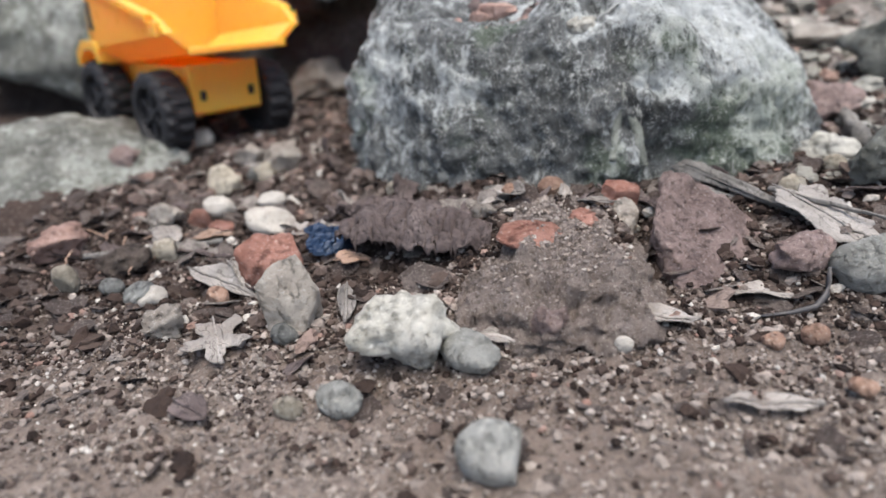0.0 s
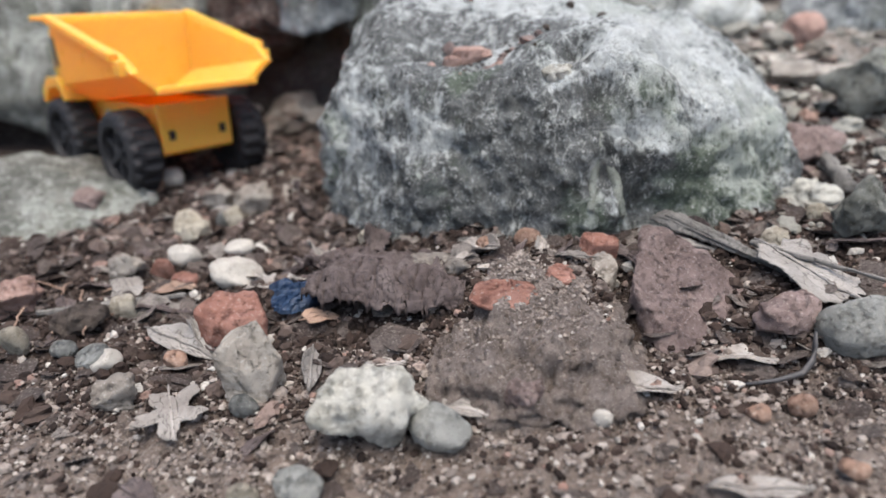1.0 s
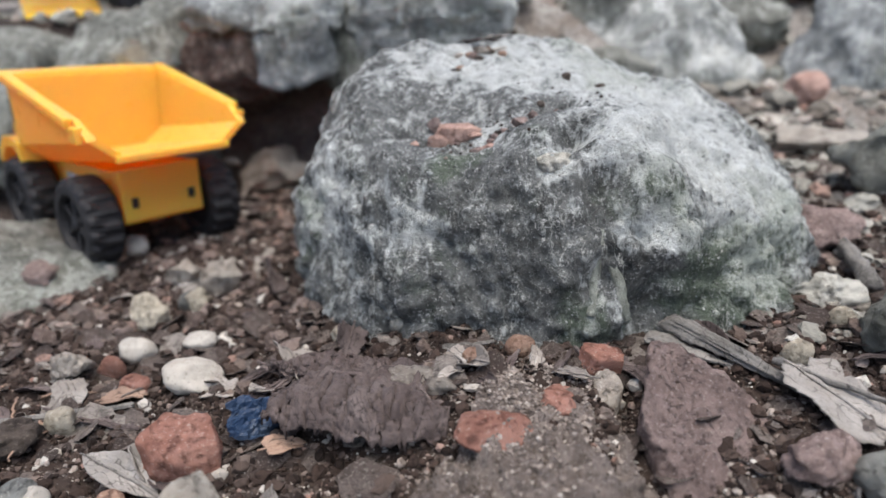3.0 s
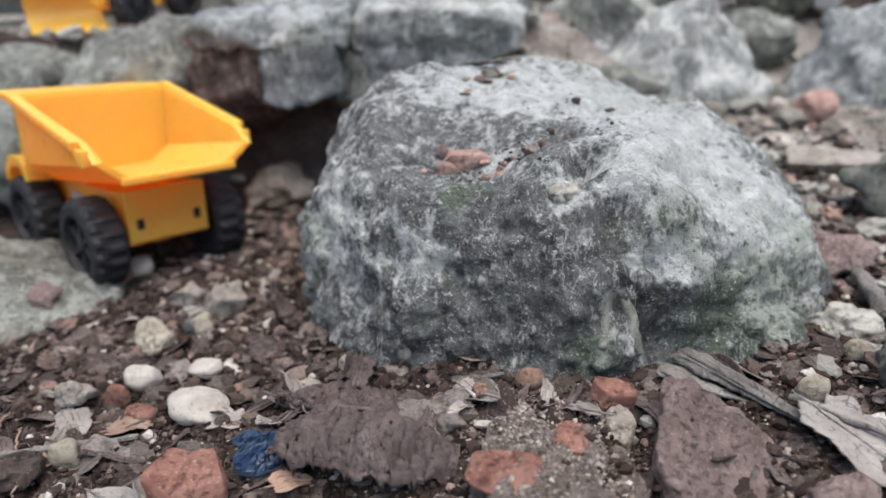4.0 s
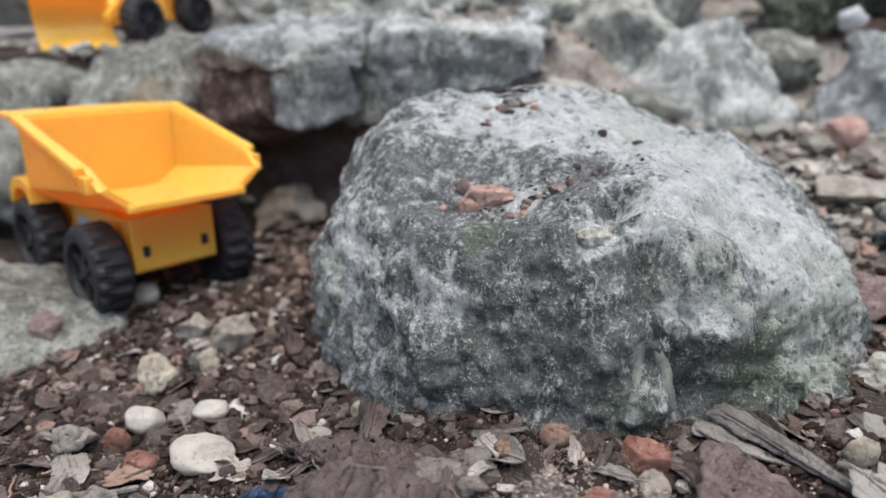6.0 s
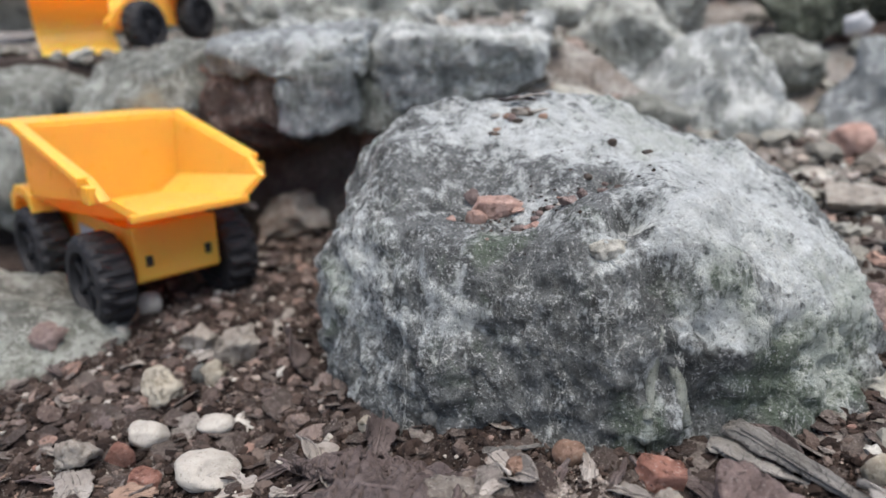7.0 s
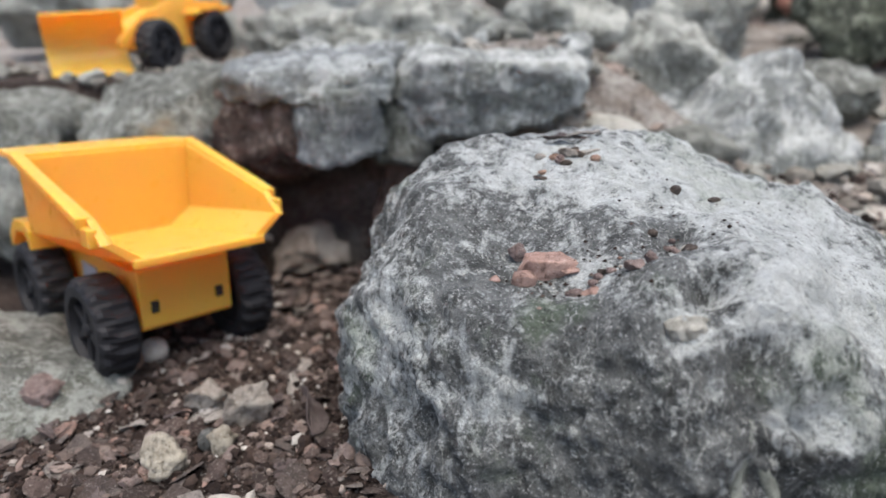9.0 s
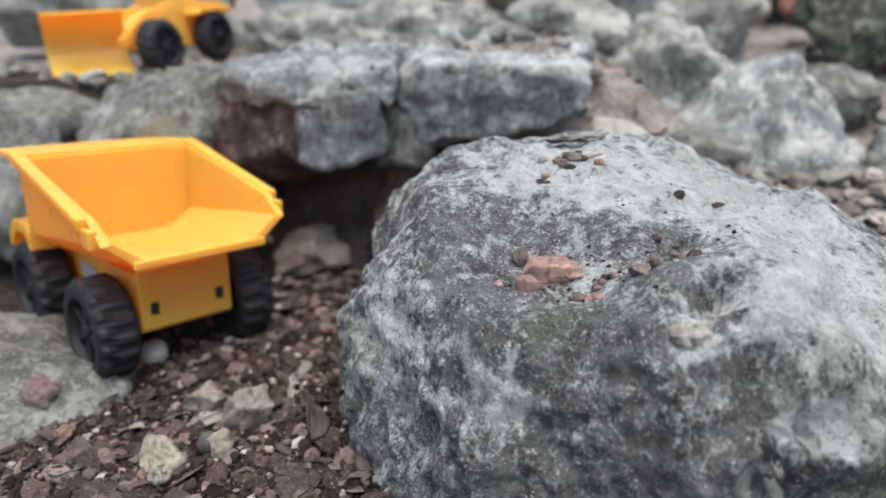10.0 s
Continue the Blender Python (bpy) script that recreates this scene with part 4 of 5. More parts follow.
def wheel_rim(r=1.2):
    pieces = [tube(((-0.3, 0, 0), (0.18, 0, 0), (0.2, 0, 0)), (r * 0.63, r * 0.63, r * 0.6), 30)]
    pieces.append(tube(((0.1, 0, 0), (0.36, 0, 0), (0.4, 0, 0)), (0.2, 0.18, 0.13), 16))
    for k in range(6):
        b = slab(0.15, 0.33, -0.075, 0.075, 0.1, r * 0.64, 0.02)
        bmesh.ops.rotate(b, cent=(0, 0, 0), matrix=Matrix.Rotation(k * math.pi / 3, 3, "X"), verts=b.verts)
        pieces.append(b)
    return merged(*pieces)


def shell(sections, thick):
    """An open trough: sections of (y, floor half width, floor z, rim half width, rim z) from tail to front, closed at the front."""
    bm = bmesh.new()

    def loop(y, wf, zf, wt, zt, t):
        pts = [(-wt, zt), (-wt + 0.05, zf + 0.55), (-wf, zf), (wf, zf), (wt - 0.05, zf + 0.55), (wt, zt)]
        return [((abs(x) - t * (0.6 if 1 < i < 4 else 1)) * (1 if x > 0 else -1), y, z + (t if 1 < i < 4 else t * 0.4 if i in (1, 4) else 0)) for i, (x, z) in enumerate(pts)]

    outer = [[bm.verts.new(p) for p in loop(*s, 0.0)] for s in sections]
    inner = [[bm.verts.new(p) for p in loop(s[0] - (thick if i == len(sections) - 1 else 0), *s[1:], thick)] for i, s in enumerate(sections)]
    for rows in (outer, inner):
        for a, b in zip(rows, rows[1:]):
            for k in range(5):
                bm.faces.new((a[k], a[k + 1], b[k + 1], b[k]))
        bm.faces.new(rows[-1])
    for i in range(len(sections) - 1):
        for k in (0, 5):
            bm.faces.new((outer[i][k], outer[i + 1][k], inner[i + 1][k], inner[i][k]))
    for k in range(5):
        bm.faces.new((outer[0][k], outer[0][k + 1], inner[0][k + 1], inner[0][k]))
    bm.faces.new((outer[-1][0], outer[-1][5], inner[-1][5], inner[-1][0]))
    return bm


TX, TY, TURN = -7.45, 20.55, 49.5
truck = thing("toy_dump_truck", None, None, "yellow-orange plastic toy dump truck with black wheels on soil", "toy truck", (TX, TY, 0.55), (0, 4, TURN))
bed = part("bed", shell(((-1.75, 1.38, 2.85, 2.08, 3.42), (-1.2, 1.38, 2.78, 2.09, 3.85), (-0.2, 1.38, 2.65, 2.1, 4.05), (2.9, 1.38, 2.25, 2.12, 4.6)), 0.17), yellow, truck, "open yellow tipping bed")
soft_edge = bed.modifiers.new("soft_edge", "BEVEL")
soft_edge.width, soft_edge.segments, soft_edge.limit_method, soft_edge.angle_limit = 0.05 * U, 2, "ANGLE", radians(35)
for s in (-1, 1):
    part("bed_rim", slab(-0.14, 0.14, -2.1, 2.1, -0.12, 0.12, 0.06), yellow, bed, "", (s * 2.14, 0.92, 4.22), (12, 0, 0))
    part("rim_tab", slab(-0.1, 0.1, -0.2, 0.2, -0.3, 0.1, 0.05), yellow, bed, "", (s * 2.12, -1.3, 3.62))
part("tail_lip", slab(-1.5, 1.5, -0.09, 0.12, -0.1, 0.1, 0.06), yellow, bed, "", (0, -1.75, 2.92))
part("canopy", slab(-2.22, 2.22, 2.85, 4.2, 4.56, 4.7, 0.05), yellow, bed)
part("chassis", prism(((-0.72, 0.98), (-0.8, 1.08), (-0.76, 2.45), (-0.2, 2.3), (4.0, 2.2), (4.7, 1.9), (4.7, 1.0), (4.3, 0.85)), -1.1, 1.1, 0.06), yellow, truck, "orange plastic chassis with two rear slots")
for s in (-1, 1):
    # No opening is cut: a dark slab paints the slot's shade on the chassis.
    part("rear_slot", slab(-0.08, 0.08, -0.06, 0.05, -0.13, 0.13, 0.01), slot_shade, truck, "dark slab coloured as the shade in a rear slot", (s * 0.78, -0.79, 1.55))
    part("fender", prism(((3.0, 2.3), (3.05, 2.75), (3.4, 2.95), (4.2, 2.9), (4.7, 2.5), (4.75, 2.1), (4.6, 2.1), (4.45, 2.35), (4.1, 2.65), (3.45, 2.7), (3.2, 2.5), (3.15, 2.3)), s * 1.0, s * 2.1, 0.03), yellow, truck, "orange front mudguard")
    for y in (0.0, 3.9):
        build_wheel(truck, (s * 1.68, y, 1.1), s)
for y in (0.0, 3.9):
    part("axle", tube(((-1.6, y, 1.08), (1.6, y, 1.08)), (0.14, 0.14), 10), rubber, truck)
cab = part("cab", slab(-1.7, 0.4, 3.2, 4.6, 2.2, 4.35, 0.12, 0.06), yellow, truck, "yellow driver's cab")
part("cab_window", slab(-1.72, -1.58, 3.4, 4.3, 3.2, 4.05, 0.03), window_dark, cab, "dark side window")
part("windscreen", slab(-1.4, 0.2, 4.5, 4.6, 3.2, 4.05, 0.03), window_dark, cab, "dark windscreen")
part("side_sticker", slab(-1.13, -1.104, 1.6, 2.6, 1.5, 1.95, 0.0), sticker_grey, truck, "silver side sticker")
part("engine_hood", slab(0.45, 1.6, 3.2, 4.6, 2.2, 3.3, 0.1), yellow, truck)
part("bumper", slab(-1.7, 1.7, 4.65, 5.0, 1.0, 1.7, 0.08), yellow, truck)


# ---- the toy loader on the terrace ----
loader = thing("toy_loader", None, None, "yellow-orange plastic toy wheel loader standing on the terrace", "toy loader", (-12.9, 36.4, 6.55), (-5, 3, 164))
loader.matrix_world = loader.matrix_world @ Matrix.Scale(0.86, 4)
arc = [(1.35 * math.cos(a), 1.35 * math.sin(a)) for a in [radians(95 + 15 * k) for k in range(12)]]
outline = [(6.5 + y, 1.45 + z) for y, z in arc] + [(7.9, 0.0), (7.9, 0.1)] + [(6.5 + y * 0.9, 1.45 + z * 0.9) for y, z in arc[::-1]]
bucket = part("bucket", prism(outline, -1.6, 1.6, 0.02), yellow, loader, "curved yellow bucket", (4.8, 2.3, 0.2), (0, -4, 50))
for s in (-1, 1):
    part("arm", prism(((1.4, 2.6), (1.5, 2.95), (3.8, 2.5), (5.4, 1.6), (5.3, 1.25), (3.6, 2.1)), s * 0.95 - 0.15, s * 0.95 + 0.15, 0.04), yellow, loader)
    for y in (0.0, 3.9):
        build_wheel(loader, (s * 1.75, y, 1.1), s)
    part("mudguard", prism(((-1.3, 2.1), (-1.2, 2.4), (1.0, 2.5), (1.2, 2.2), (1.0, 2.3), (-1.1, 2.25)), s * 1.2, s * 2.2, 0.02), yellow, loader)
part("body", prism(((-2.0, 1.2), (-2.1, 2.6), (0.4, 2.8), (1.9, 2.7), (3.9, 2.0), (3.9, 1.0), (1.0, 0.8), (-1.6, 0.8)), -1.15, 1.15, 0.08), yellow, loader, "yellow loader body")
lcab = part("cab", slab(-1.05, 1.05, -0.2, 1.7, 2.7, 4.6, 0.1, 0.1), yellow, loader)
part("cab_window", slab(-1.08, 1.08, 0.1, 1.4, 3.2, 4.2, 0.03), window_dark, lcab, "dark cab window")


# ---- the larger stones, leaves and scraps ----
def wedge(name, at, half, turn, seed, material, label):
    thing(name, lumpy(half, seed, 0.13, 7, 0.05, 4), material, label, "stone", at, turn)


block_thing("stone", hewn(((4.05, 11.95, 2.0), (4.35, 12.0, 1.95), (5.6, 11.4, 1.2), (5.75, 11.0, 0.95), (5.3, 10.5, 0.78), (4.15, 9.85, 0.75), (3.95, 9.9, 0.4), (3.62, 10.9, 1.5), (3.65, 11.0, 0.4), (4.1, 12.3, 0.6), (5.7, 11.7, 0.4), (5.3, 10.5, 0.3)), 203, 0.09, 3, 0.1, 1.9, 0.035), redrock, "large wedge-shaped pinkish-brown stone with mossy foot", "stone")
mound_mesh = lumpy((1.75, 2.3, 1.12), 210, 0.22, 2, 0.1, 6, 1.5, 0.08)
for v in mound_mesh.verts:
    crack = abs(fbm(Vector((v.co.x * 1.6, v.co.y * 1.6, v.co.z * 1.6 + 4)), 3))
    v.co.z -= 0.17 * max(0.0, 1 - crack * 10)
    v.co += Vector((0, 0, 0.1 * fbm(v.co * 4, 5) + 0.05 * abs(fbm(v.co * 13, 3))))
mound = thing("soil_mound", mound_mesh, mound_soil, "compact grey-brown mound of cracked earth with grit", "soil", (1.95, 10.55, 0.43), (7, 3, 4))
bpy.context.view_layer.update()


def on_mound(x, y):
    into = mound.matrix_world.inverted()
    hit, place, _, _ = mound.ray_cast(into @ Vector((x * U, y * U, 1.0)), into.to_3x3() @ Vector((0, 0, -1)))
    return (mound.matrix_world @ place).z / U if hit else ground_at(x, y)


wedge("stone", (1.55, 10.6, on_mound(1.55, 10.6) - 0.02), (0.55, 0.42, 0.16), (8, 0, 10), 204, brick, "reddish stone bedded flush in the soil mound")
wedge("stone", (2.62, 11.35, on_mound(2.62, 11.35)), (0.34, 0.42, 0.22), (-10, 10, -20), 205, brick, "rounded reddish stone in the soil mound")
wedge("stone_chip", (3.3, 11.7, 1.12), (0.36, 0.13, 0.52), (-24, 14, 12), 206, tanrock, "upright grey stone chip beside the mound")


def leaf(name, at, turn, long, wide, lobes, curl, seed, material, label, deep=0.3, cat="leaf"):
    """A dry leaf lying along its own y, with a midrib."""
    rnd = random.Random(seed)
    bm = bmesh.new()
    n, m = 72, 9
    mid = bm.verts.new((0, 0, 0))
    rows = []

    def lift(x, y):
        u, v = x / wide * 2, y / long * 2
        return curl * (u * u * 0.55 - 0.3 * v * v * 0.6) * wide + 0.09 * fbm(Vector((x * 1.5 + seed, y * 1.5, 0)), 4)

    ph = rnd.uniform(0, 6)
    for j in range(1, m + 1):
        row = []
        for i in range(n):
            a = 2 * math.pi * i / n
            k = 1 - deep * (0.5 + 0.5 * math.cos(lobes * a + ph)) ** 1.5 - (0.3 if lobes else 0.06) * abs(fbm(Vector((math.cos(a) * 2.6, math.sin(a) * 2.6, seed)), 4))
            q = j / m
            k = 1 + (k - 1) * q
            x, y = wide / 2 * q * k * math.cos(a), long / 2 * q * k * math.sin(a)
            if lobes == 0:
                x *= (1 - abs(math.sin(a)) ** 3) ** 0.5 if abs(math.sin(a)) < 1 else 0
            row.append(bm.verts.new((x, y, lift(x, y))))
        rows.append(row)
    for i in range(n):
        bm.faces.new((mid, rows[0][i], rows[0][(i + 1) % n]))
    for a, b in zip(rows, rows[1:]):
        for i in range(n):
            bm.faces.new((a[i], b[i], b[(i + 1) % n], a[(i + 1) % n]))
    ob = thing(name, bm, material, label, cat, at, turn, "dry leaves")
    s = ob.modifiers.new("thickness", "SOLIDIFY")
    s.thickness = 0.02 * U
    ys = [long * (0.5 * k / 6) for k in range(-6, 7)]
    part("midrib", tube([(0, y, lift(0, y) + 0.015) for y in ys], [0.035 - 0.0018 * i for i in range(13)], 6), material, ob, "", smooth=True)
    return ob


def lay(x, y, up=0.0):
    return (x, y, ground_at(x, y) + up)


leaf("dry_leaf", lay(6.5, 11.15, 0.26), (16, -8, 35), 2.0, 1.25, 4, 0.1, 1, leaf_pale, "pale lobed dry leaf with a stiff midrib", 0.22)
leaf("dry_leaf", lay(-3.35, 8.95, 0.14), (6, 0, 25), 1.25, 1.15, 5, 0.08, 2, leaf_grey, "small grey star-lobed dry leaf on dirt", 0.5)
leaf("dry_leaf", lay(-4.0, 10.9, 0.2), (8, -14, 62), 1.7, 0.55, 0, 0.4, 3, leaf_pale, "slim pale curled dry leaf", 0.1)
leaf("dry_leaf", lay(-3.7, 11.1, 0.3), (20, 20, 40), 1.0, 0.5, 0, 0.8, 4, leaf_pale, "curled pale leaf scrap beside the brick", 0.1)
def rolled_leaf(name, a, b, flat, radius, turn_round, top, seed, label):
    """A dead leaf along the line from a to b, whose near edge rolls over and down."""
    a, b = Vector(a), Vector(b)
    way = b - a
    side = Vector((way.y, -way.x, 0)).normalized()
    n, m = 90, 44

    def spot(u, v):
        ends = max(0.05, 1 - abs(2 * u - 1) ** 3)
        r = radius * (0.75 + 0.25 * ends) * (1 + 0.3 * fbm(Vector((u * 5, seed, 0)), 3))
        back = flat * ends ** 0.6 * (1 + 0.5 * fbm(Vector((u * 7, 0, seed)), 4))
        end = turn_round * (0.7 + 0.3 * ends) * (1 + 0.1 * fbm(Vector((u * 5, seed, seed)), 3))
        crest = top * (0.86 + 0.14 * ends)
        if v < 0.5:
            q = 1 - v * 2
            off, z = -back * q, crest - 0.28 * q * q * flat
        else:
            th = (v - 0.5) * 2 * end
            off, z = r * math.sin(th), crest - r * (1 - math.cos(th))
        p = a + way * u + side * off
        crack = 0.16 * max(0.0, 1 - 8 * abs(fbm(Vector((u * 12, v * 1.4, seed + 5)), 3))) * min(1.0, 3 * v)
        ridge = -crack + 0.045 * (1 - abs(math.sin(u * 22 + 7 * v + 1.5 * fbm(Vector((u * 4, v * 3, seed)), 2)))) ** 3 * (0.4 + v)
        z += ridge + 0.13 * fbm(Vector((p.x * 2.1, p.y * 2.1, seed)), 4) - 0.07 * max(0.0, 1 - 6 * abs(fbm(Vector((u * 6, v * 5, seed + 9)), 4)))
        return Vector((p.x - a.x, p.y - a.y + 0.05 * fbm(Vector((u * 9, v * 4, seed)), 3), z))

    bm = bmesh.new()
    grid = [[bm.verts.new(spot(i / n, j / m)) for j in range(m + 1)] for i in range(n + 1)]
    for i in range(n):
        for j in range(m):
            torn = fbm(Vector((i * 0.16, j * 0.14, seed * 3)), 3) > 0.62
            if not torn:
                bm.faces.new((grid[i][j], grid[i + 1][j], grid[i + 1][j + 1], grid[i][j + 1]))
    ob = thing(name, bm, leaf_brown, label, "leaf", (a.x, a.y, 0), group="dry leaves")
    k = ob.modifiers.new("thickness", "SOLIDIFY")
    k.thickness = 0.025 * U
    line = [spot(0.06 + 0.88 * i / 15, 0.3) + Vector((0, 0, 0.005)) for i in range(16)]
    part("midrib", tube([tuple(p) for p in line], [0.045 - 0.0018 * i for i in range(16)], 7, 0.2), leaf_brown, ob, "", smooth=True)
    return ob


rolled_leaf("dry_leaf", (-1.85, 11.75, 0), (0.95, 11.2, 0), 1.0, 0.62, 1.25, 1.62, 3, "large curled dark brown dry leaf on the mound")
rolled_leaf("dry_leaf", (-2.2, 13.1, 0), (0.2, 12.3, 0), 0.6, 0.16, 2.0, 1.3, 8, "dark brown torn leaf lying behind the curled one")
leaf("dry_leaf", (-0.9, 12.3, 1.1), (-8, 10, 70), 2.6, 1.1, 0, 0.3, 6, leaf_brown, "brown dry leaf lying behind the curled one", 0.12)
leaf("dry_leaf", lay(-1.9, 13.4, 0.2), (0, 30, 30), 1.5, 0.8, 3, 0.5, 7, leaf_grey, "grey-brown crumpled leaf at the boulder's foot", 0.3)
leaf("dry_leaf", lay(-1.6, 11.2, 0.2), (15, -10, 120), 0.75, 0.5, 3, 0.3, 8, leaf_tan, "small pinkish leaf scrap beside blue film", 0.3)
leaf("dry_leaf", lay(-1.5, 9.9, 0.12), (10, 20, 10), 1.1, 0.3, 0, 0.6, 9, leaf_pale, "narrow pale leaf scrap on soil", 0.1)
leaf("dry_leaf", lay(0.75, 8.7, 0.08), (4, 6, 70), 1.0, 0.5, 3, 0.2, 10, leaf_grey, "grey leaf scrap on sloping soil", 0.3)
leaf("dry_leaf", lay(3.3, 9.1, 0.15), (-10, 0, 70), 1.3, 0.45, 0, 0.3, 11, leaf_grey, "thin grey leaf edge under the wedge stone", 0.1)
leaf("dry_leaf", lay(4.9, 9.7, 0.1), (0, 5, 80), 1.2, 0.6, 3, 0.2, 12, leaf_grey, "flat grey leaf scrap beside the wedge stone", 0.3)
leaf("dry_leaf", lay(4.3, 7.2, 0.05), (0, 4, 85), 1.2, 0.4, 0, 0.2, 13, leaf_grey, "flat grey oval leaf near the front", 0.1)
leaf("dry_leaf", lay(-0.9, 13.6, 0.35), (20, 40, 10), 1.1, 0.7, 3, 0.5, 14, leaf_brown, "brown leaf scrap against the boulder", 0.3)
leaf("dry_leaf", lay(-5.3, 17.8, 0.1), (4, 0, -50), 1.9, 0.7, 0, 0.2, 15, leaf_grey, "flat grey-brown leaf on the track", 0.1)
leaf("dry_leaf", lay(-3.3, 17.3, 0.5), (0, 60, 20), 1.8, 0.8, 0, 0.4, 17, leaf_brown, "brown leaf standing against the boulder", 0.1)
rnd = random.Random(8)
for k in range(26):
    q = rnd.random()
    x, y = -3.2 + 9.0 * q, 13.6 - 1.6 * math.sin(q * 3) + rnd.uniform(-0.5, 0.4)
    leaf("dry_leaf", lay(x, y, 0.1), (rnd.uniform(-30, 30), rnd.uniform(-35, 35), rnd.uniform(0, 360)), rnd.uniform(0.5, 1.2), rnd.uniform(0.2, 0.5), rnd.choice((0, 0, 3)), rnd.uniform(0.2, 0.7), 140 + k, rnd.choice((leaf_brown, leaf_brown, leaf_grey)), "dark crumpled leaf scrap at the boulder's foot", 0.3)
rnd = random.Random(5)
for k in range(46):
    x, y = rnd.uniform(-8.5, 9), rnd.uniform(7.3, 24)
    if -3 < x < 9.4 and y > 12.6:
        x = rnd.uniform(-8.5, -3)
    if math.hypot(x - TX, y - TY) < 3.2:
        continue
    leaf("dry_leaf", lay(x, y, 0.07), (rnd.uniform(-15, 15), rnd.uniform(-20, 20), rnd.uniform(0, 360)), rnd.uniform(0.6, 1.3), rnd.uniform(0.3, 0.7), rnd.choice((0, 3, 5)), rnd.uniform(0.1, 0.5), 40 + k, rnd.choice((leaf_grey, leaf_brown, leaf_brown)), "small crumpled dry leaf scrap on the soil", 0.3)

# blue film, twigs
film = bmesh.new()
bmesh.ops.create_grid(film, x_segments=22, y_segments=18, size=0.46)
for v in film.verts:
    p = v.co.copy()
    v.co.x *= 1 + 0.2 * fbm(Vector((0, p.y * 3, 2)), 2)
    v.co.y *= 0.75 + 0.2 * fbm(Vector((p.x * 3, 0, 5)), 2)
    v.co.z = 0.2 * abs(fbm(Vector((p.x * 2.0, p.y * 2.6, 9)), 2)) + 0.16 * abs(fbm(Vector((p.x * 5.0, p.y * 4.0, 2)), 2)) - 0.5 * p.x * p.x
scrap = thing("plastic_scrap", film, blue_film, "crumpled dark blue plastic film scrap", "litter", smooth=False, at=lay(-2.1, 11.75, 0.22), turn=(30, 20, 28))
scrap.modifiers.new("thickness", "SOLIDIFY").thickness = 0.02 * U


def twig(name, a, b, r0, r1, seed, label, sag=0.0, material=wood_grey):
    a, b = Vector(a), Vector(b)
    pts = []
    for i in range(40):
        q = i / 39
        p = a.lerp(b, q)
        p += Vector((0.05 * fbm(Vector((q * 4, seed, 0)), 2), 0.05 * fbm(Vector((q * 4, 0, seed)), 2), sag * math.sin(q * math.pi)))
        pts.append(tuple(p - a))
    rs = [(r0 + (r1 - r0) * i / 39) * (1 + 0.18 * fbm(Vector((i * 0.3, seed, 4)), 3)) for i in range(40)]
    return thing(name, tube(pts, rs, 18, 0.9, seed), material, label, "twig", tuple(a))


def split_stick(a, b, wide, tall, seed, label):
    """A split length of weathered wood: flat faces along the grain, one end broken slantwise."""
    a, b = Vector(a), Vector(b)
    along = (b - a).normalized()
    side = along.cross(Vector((0, 0, 1))).normalized()
    up = side.cross(along)
    rim = ((-1, -0.8), (-0.75, 0.7), (0.1, 1.0), (0.9, 0.35), (1.0, -0.7), (0.2, -1.0))
    ends = [a + side * wide * p + up * tall * q + along * 0.12 * q for p, q in rim]
    ends += [b + side * wide * 0.5 * p + up * tall * 0.5 * q - along * (0.35 * p) for p, q in rim]
    bm = hewn(ends, seed, 0.08, 1, 0.03, 2.0, 0.015)
    for v in bm.verts:
        r = v.co - a
        grain = fbm(Vector((r.dot(side) * 16, r.dot(up) * 16, r.dot(along) * 0.6 + seed)), 3)
        v.co += (side * r.dot(side) + up * r.dot(up)) * 0.35 * grain
    block_thing("twig", bm, wood_grey, label, "twig")


split_stick((4.6, 13.15, 1.75), (6.4, 11.35, 1.28), 0.17, 0.13, 1, "thick grey weathered stick by the boulder")
split_stick((4.3, 12.95, 1.55), (5.25, 12.25, 1.38), 0.2, 0.06, 2, "grey split bark strip beside the stick")
twig("twig", (5.9, 12.0, 1.6), (7.4, 10.6, 1.5), 0.05, 0.03, 3, "thin stiff leaf stalk")
twig("twig", (0.35, 12.3, 1.2), (1.35, 13.0, 1.45), 0.05, 0.03, 4, "thin pale straw at the boulder's foot")
twig("twig", (0.8, 12.9, 1.42), (1.7, 13.0, 1.5), 0.06, 0.03, 5, "short pale straw piece")
twig("twig", (8.9, 14.6, 1.5), (9.1, 16.2, 1.7), 0.16, 0.12, 6, "short upright-lying stick on the slope")
twig("twig", (-7.3, 12.2, 0.62), (-4.6, 12.7, 0.62), 0.06, 0.04, 7, "dark thin twig on the soil")
rnd = random.Random(77)
for k in range(9):
    x, y = rnd.uniform(-7.5, -5.6), rnd.uniform(11.0, 13.6)
    a, reach = rnd.uniform(0, 3.1), rnd.uniform(0.4, 1.0)
    z = ground_at(x, y) + 0.12
    twig("straw", (x, y, z), (x + reach * math.cos(a), y + reach * math.sin(a), z + rnd.uniform(-0.05, 0.25)), 0.022, 0.012, 50 + k, "thin dry straw lying on the soil", 0.08, leaf_tan)
leaf("dry_leaf", lay(-5.2, 12.35, 0.1), (6, 12, 80), 1.9, 0.32, 0, 0.3, 95, leaf_brown, "long dark curled leaf strip on the soil", 0.1)
leaf("dry_leaf", lay(-6.0, 13.2, 0.16), (10, 0, 40), 1.0, 0.75, 3, 0.1, 96, leaf_grey, "flat grey-brown leaf flake on the soil", 0.2)
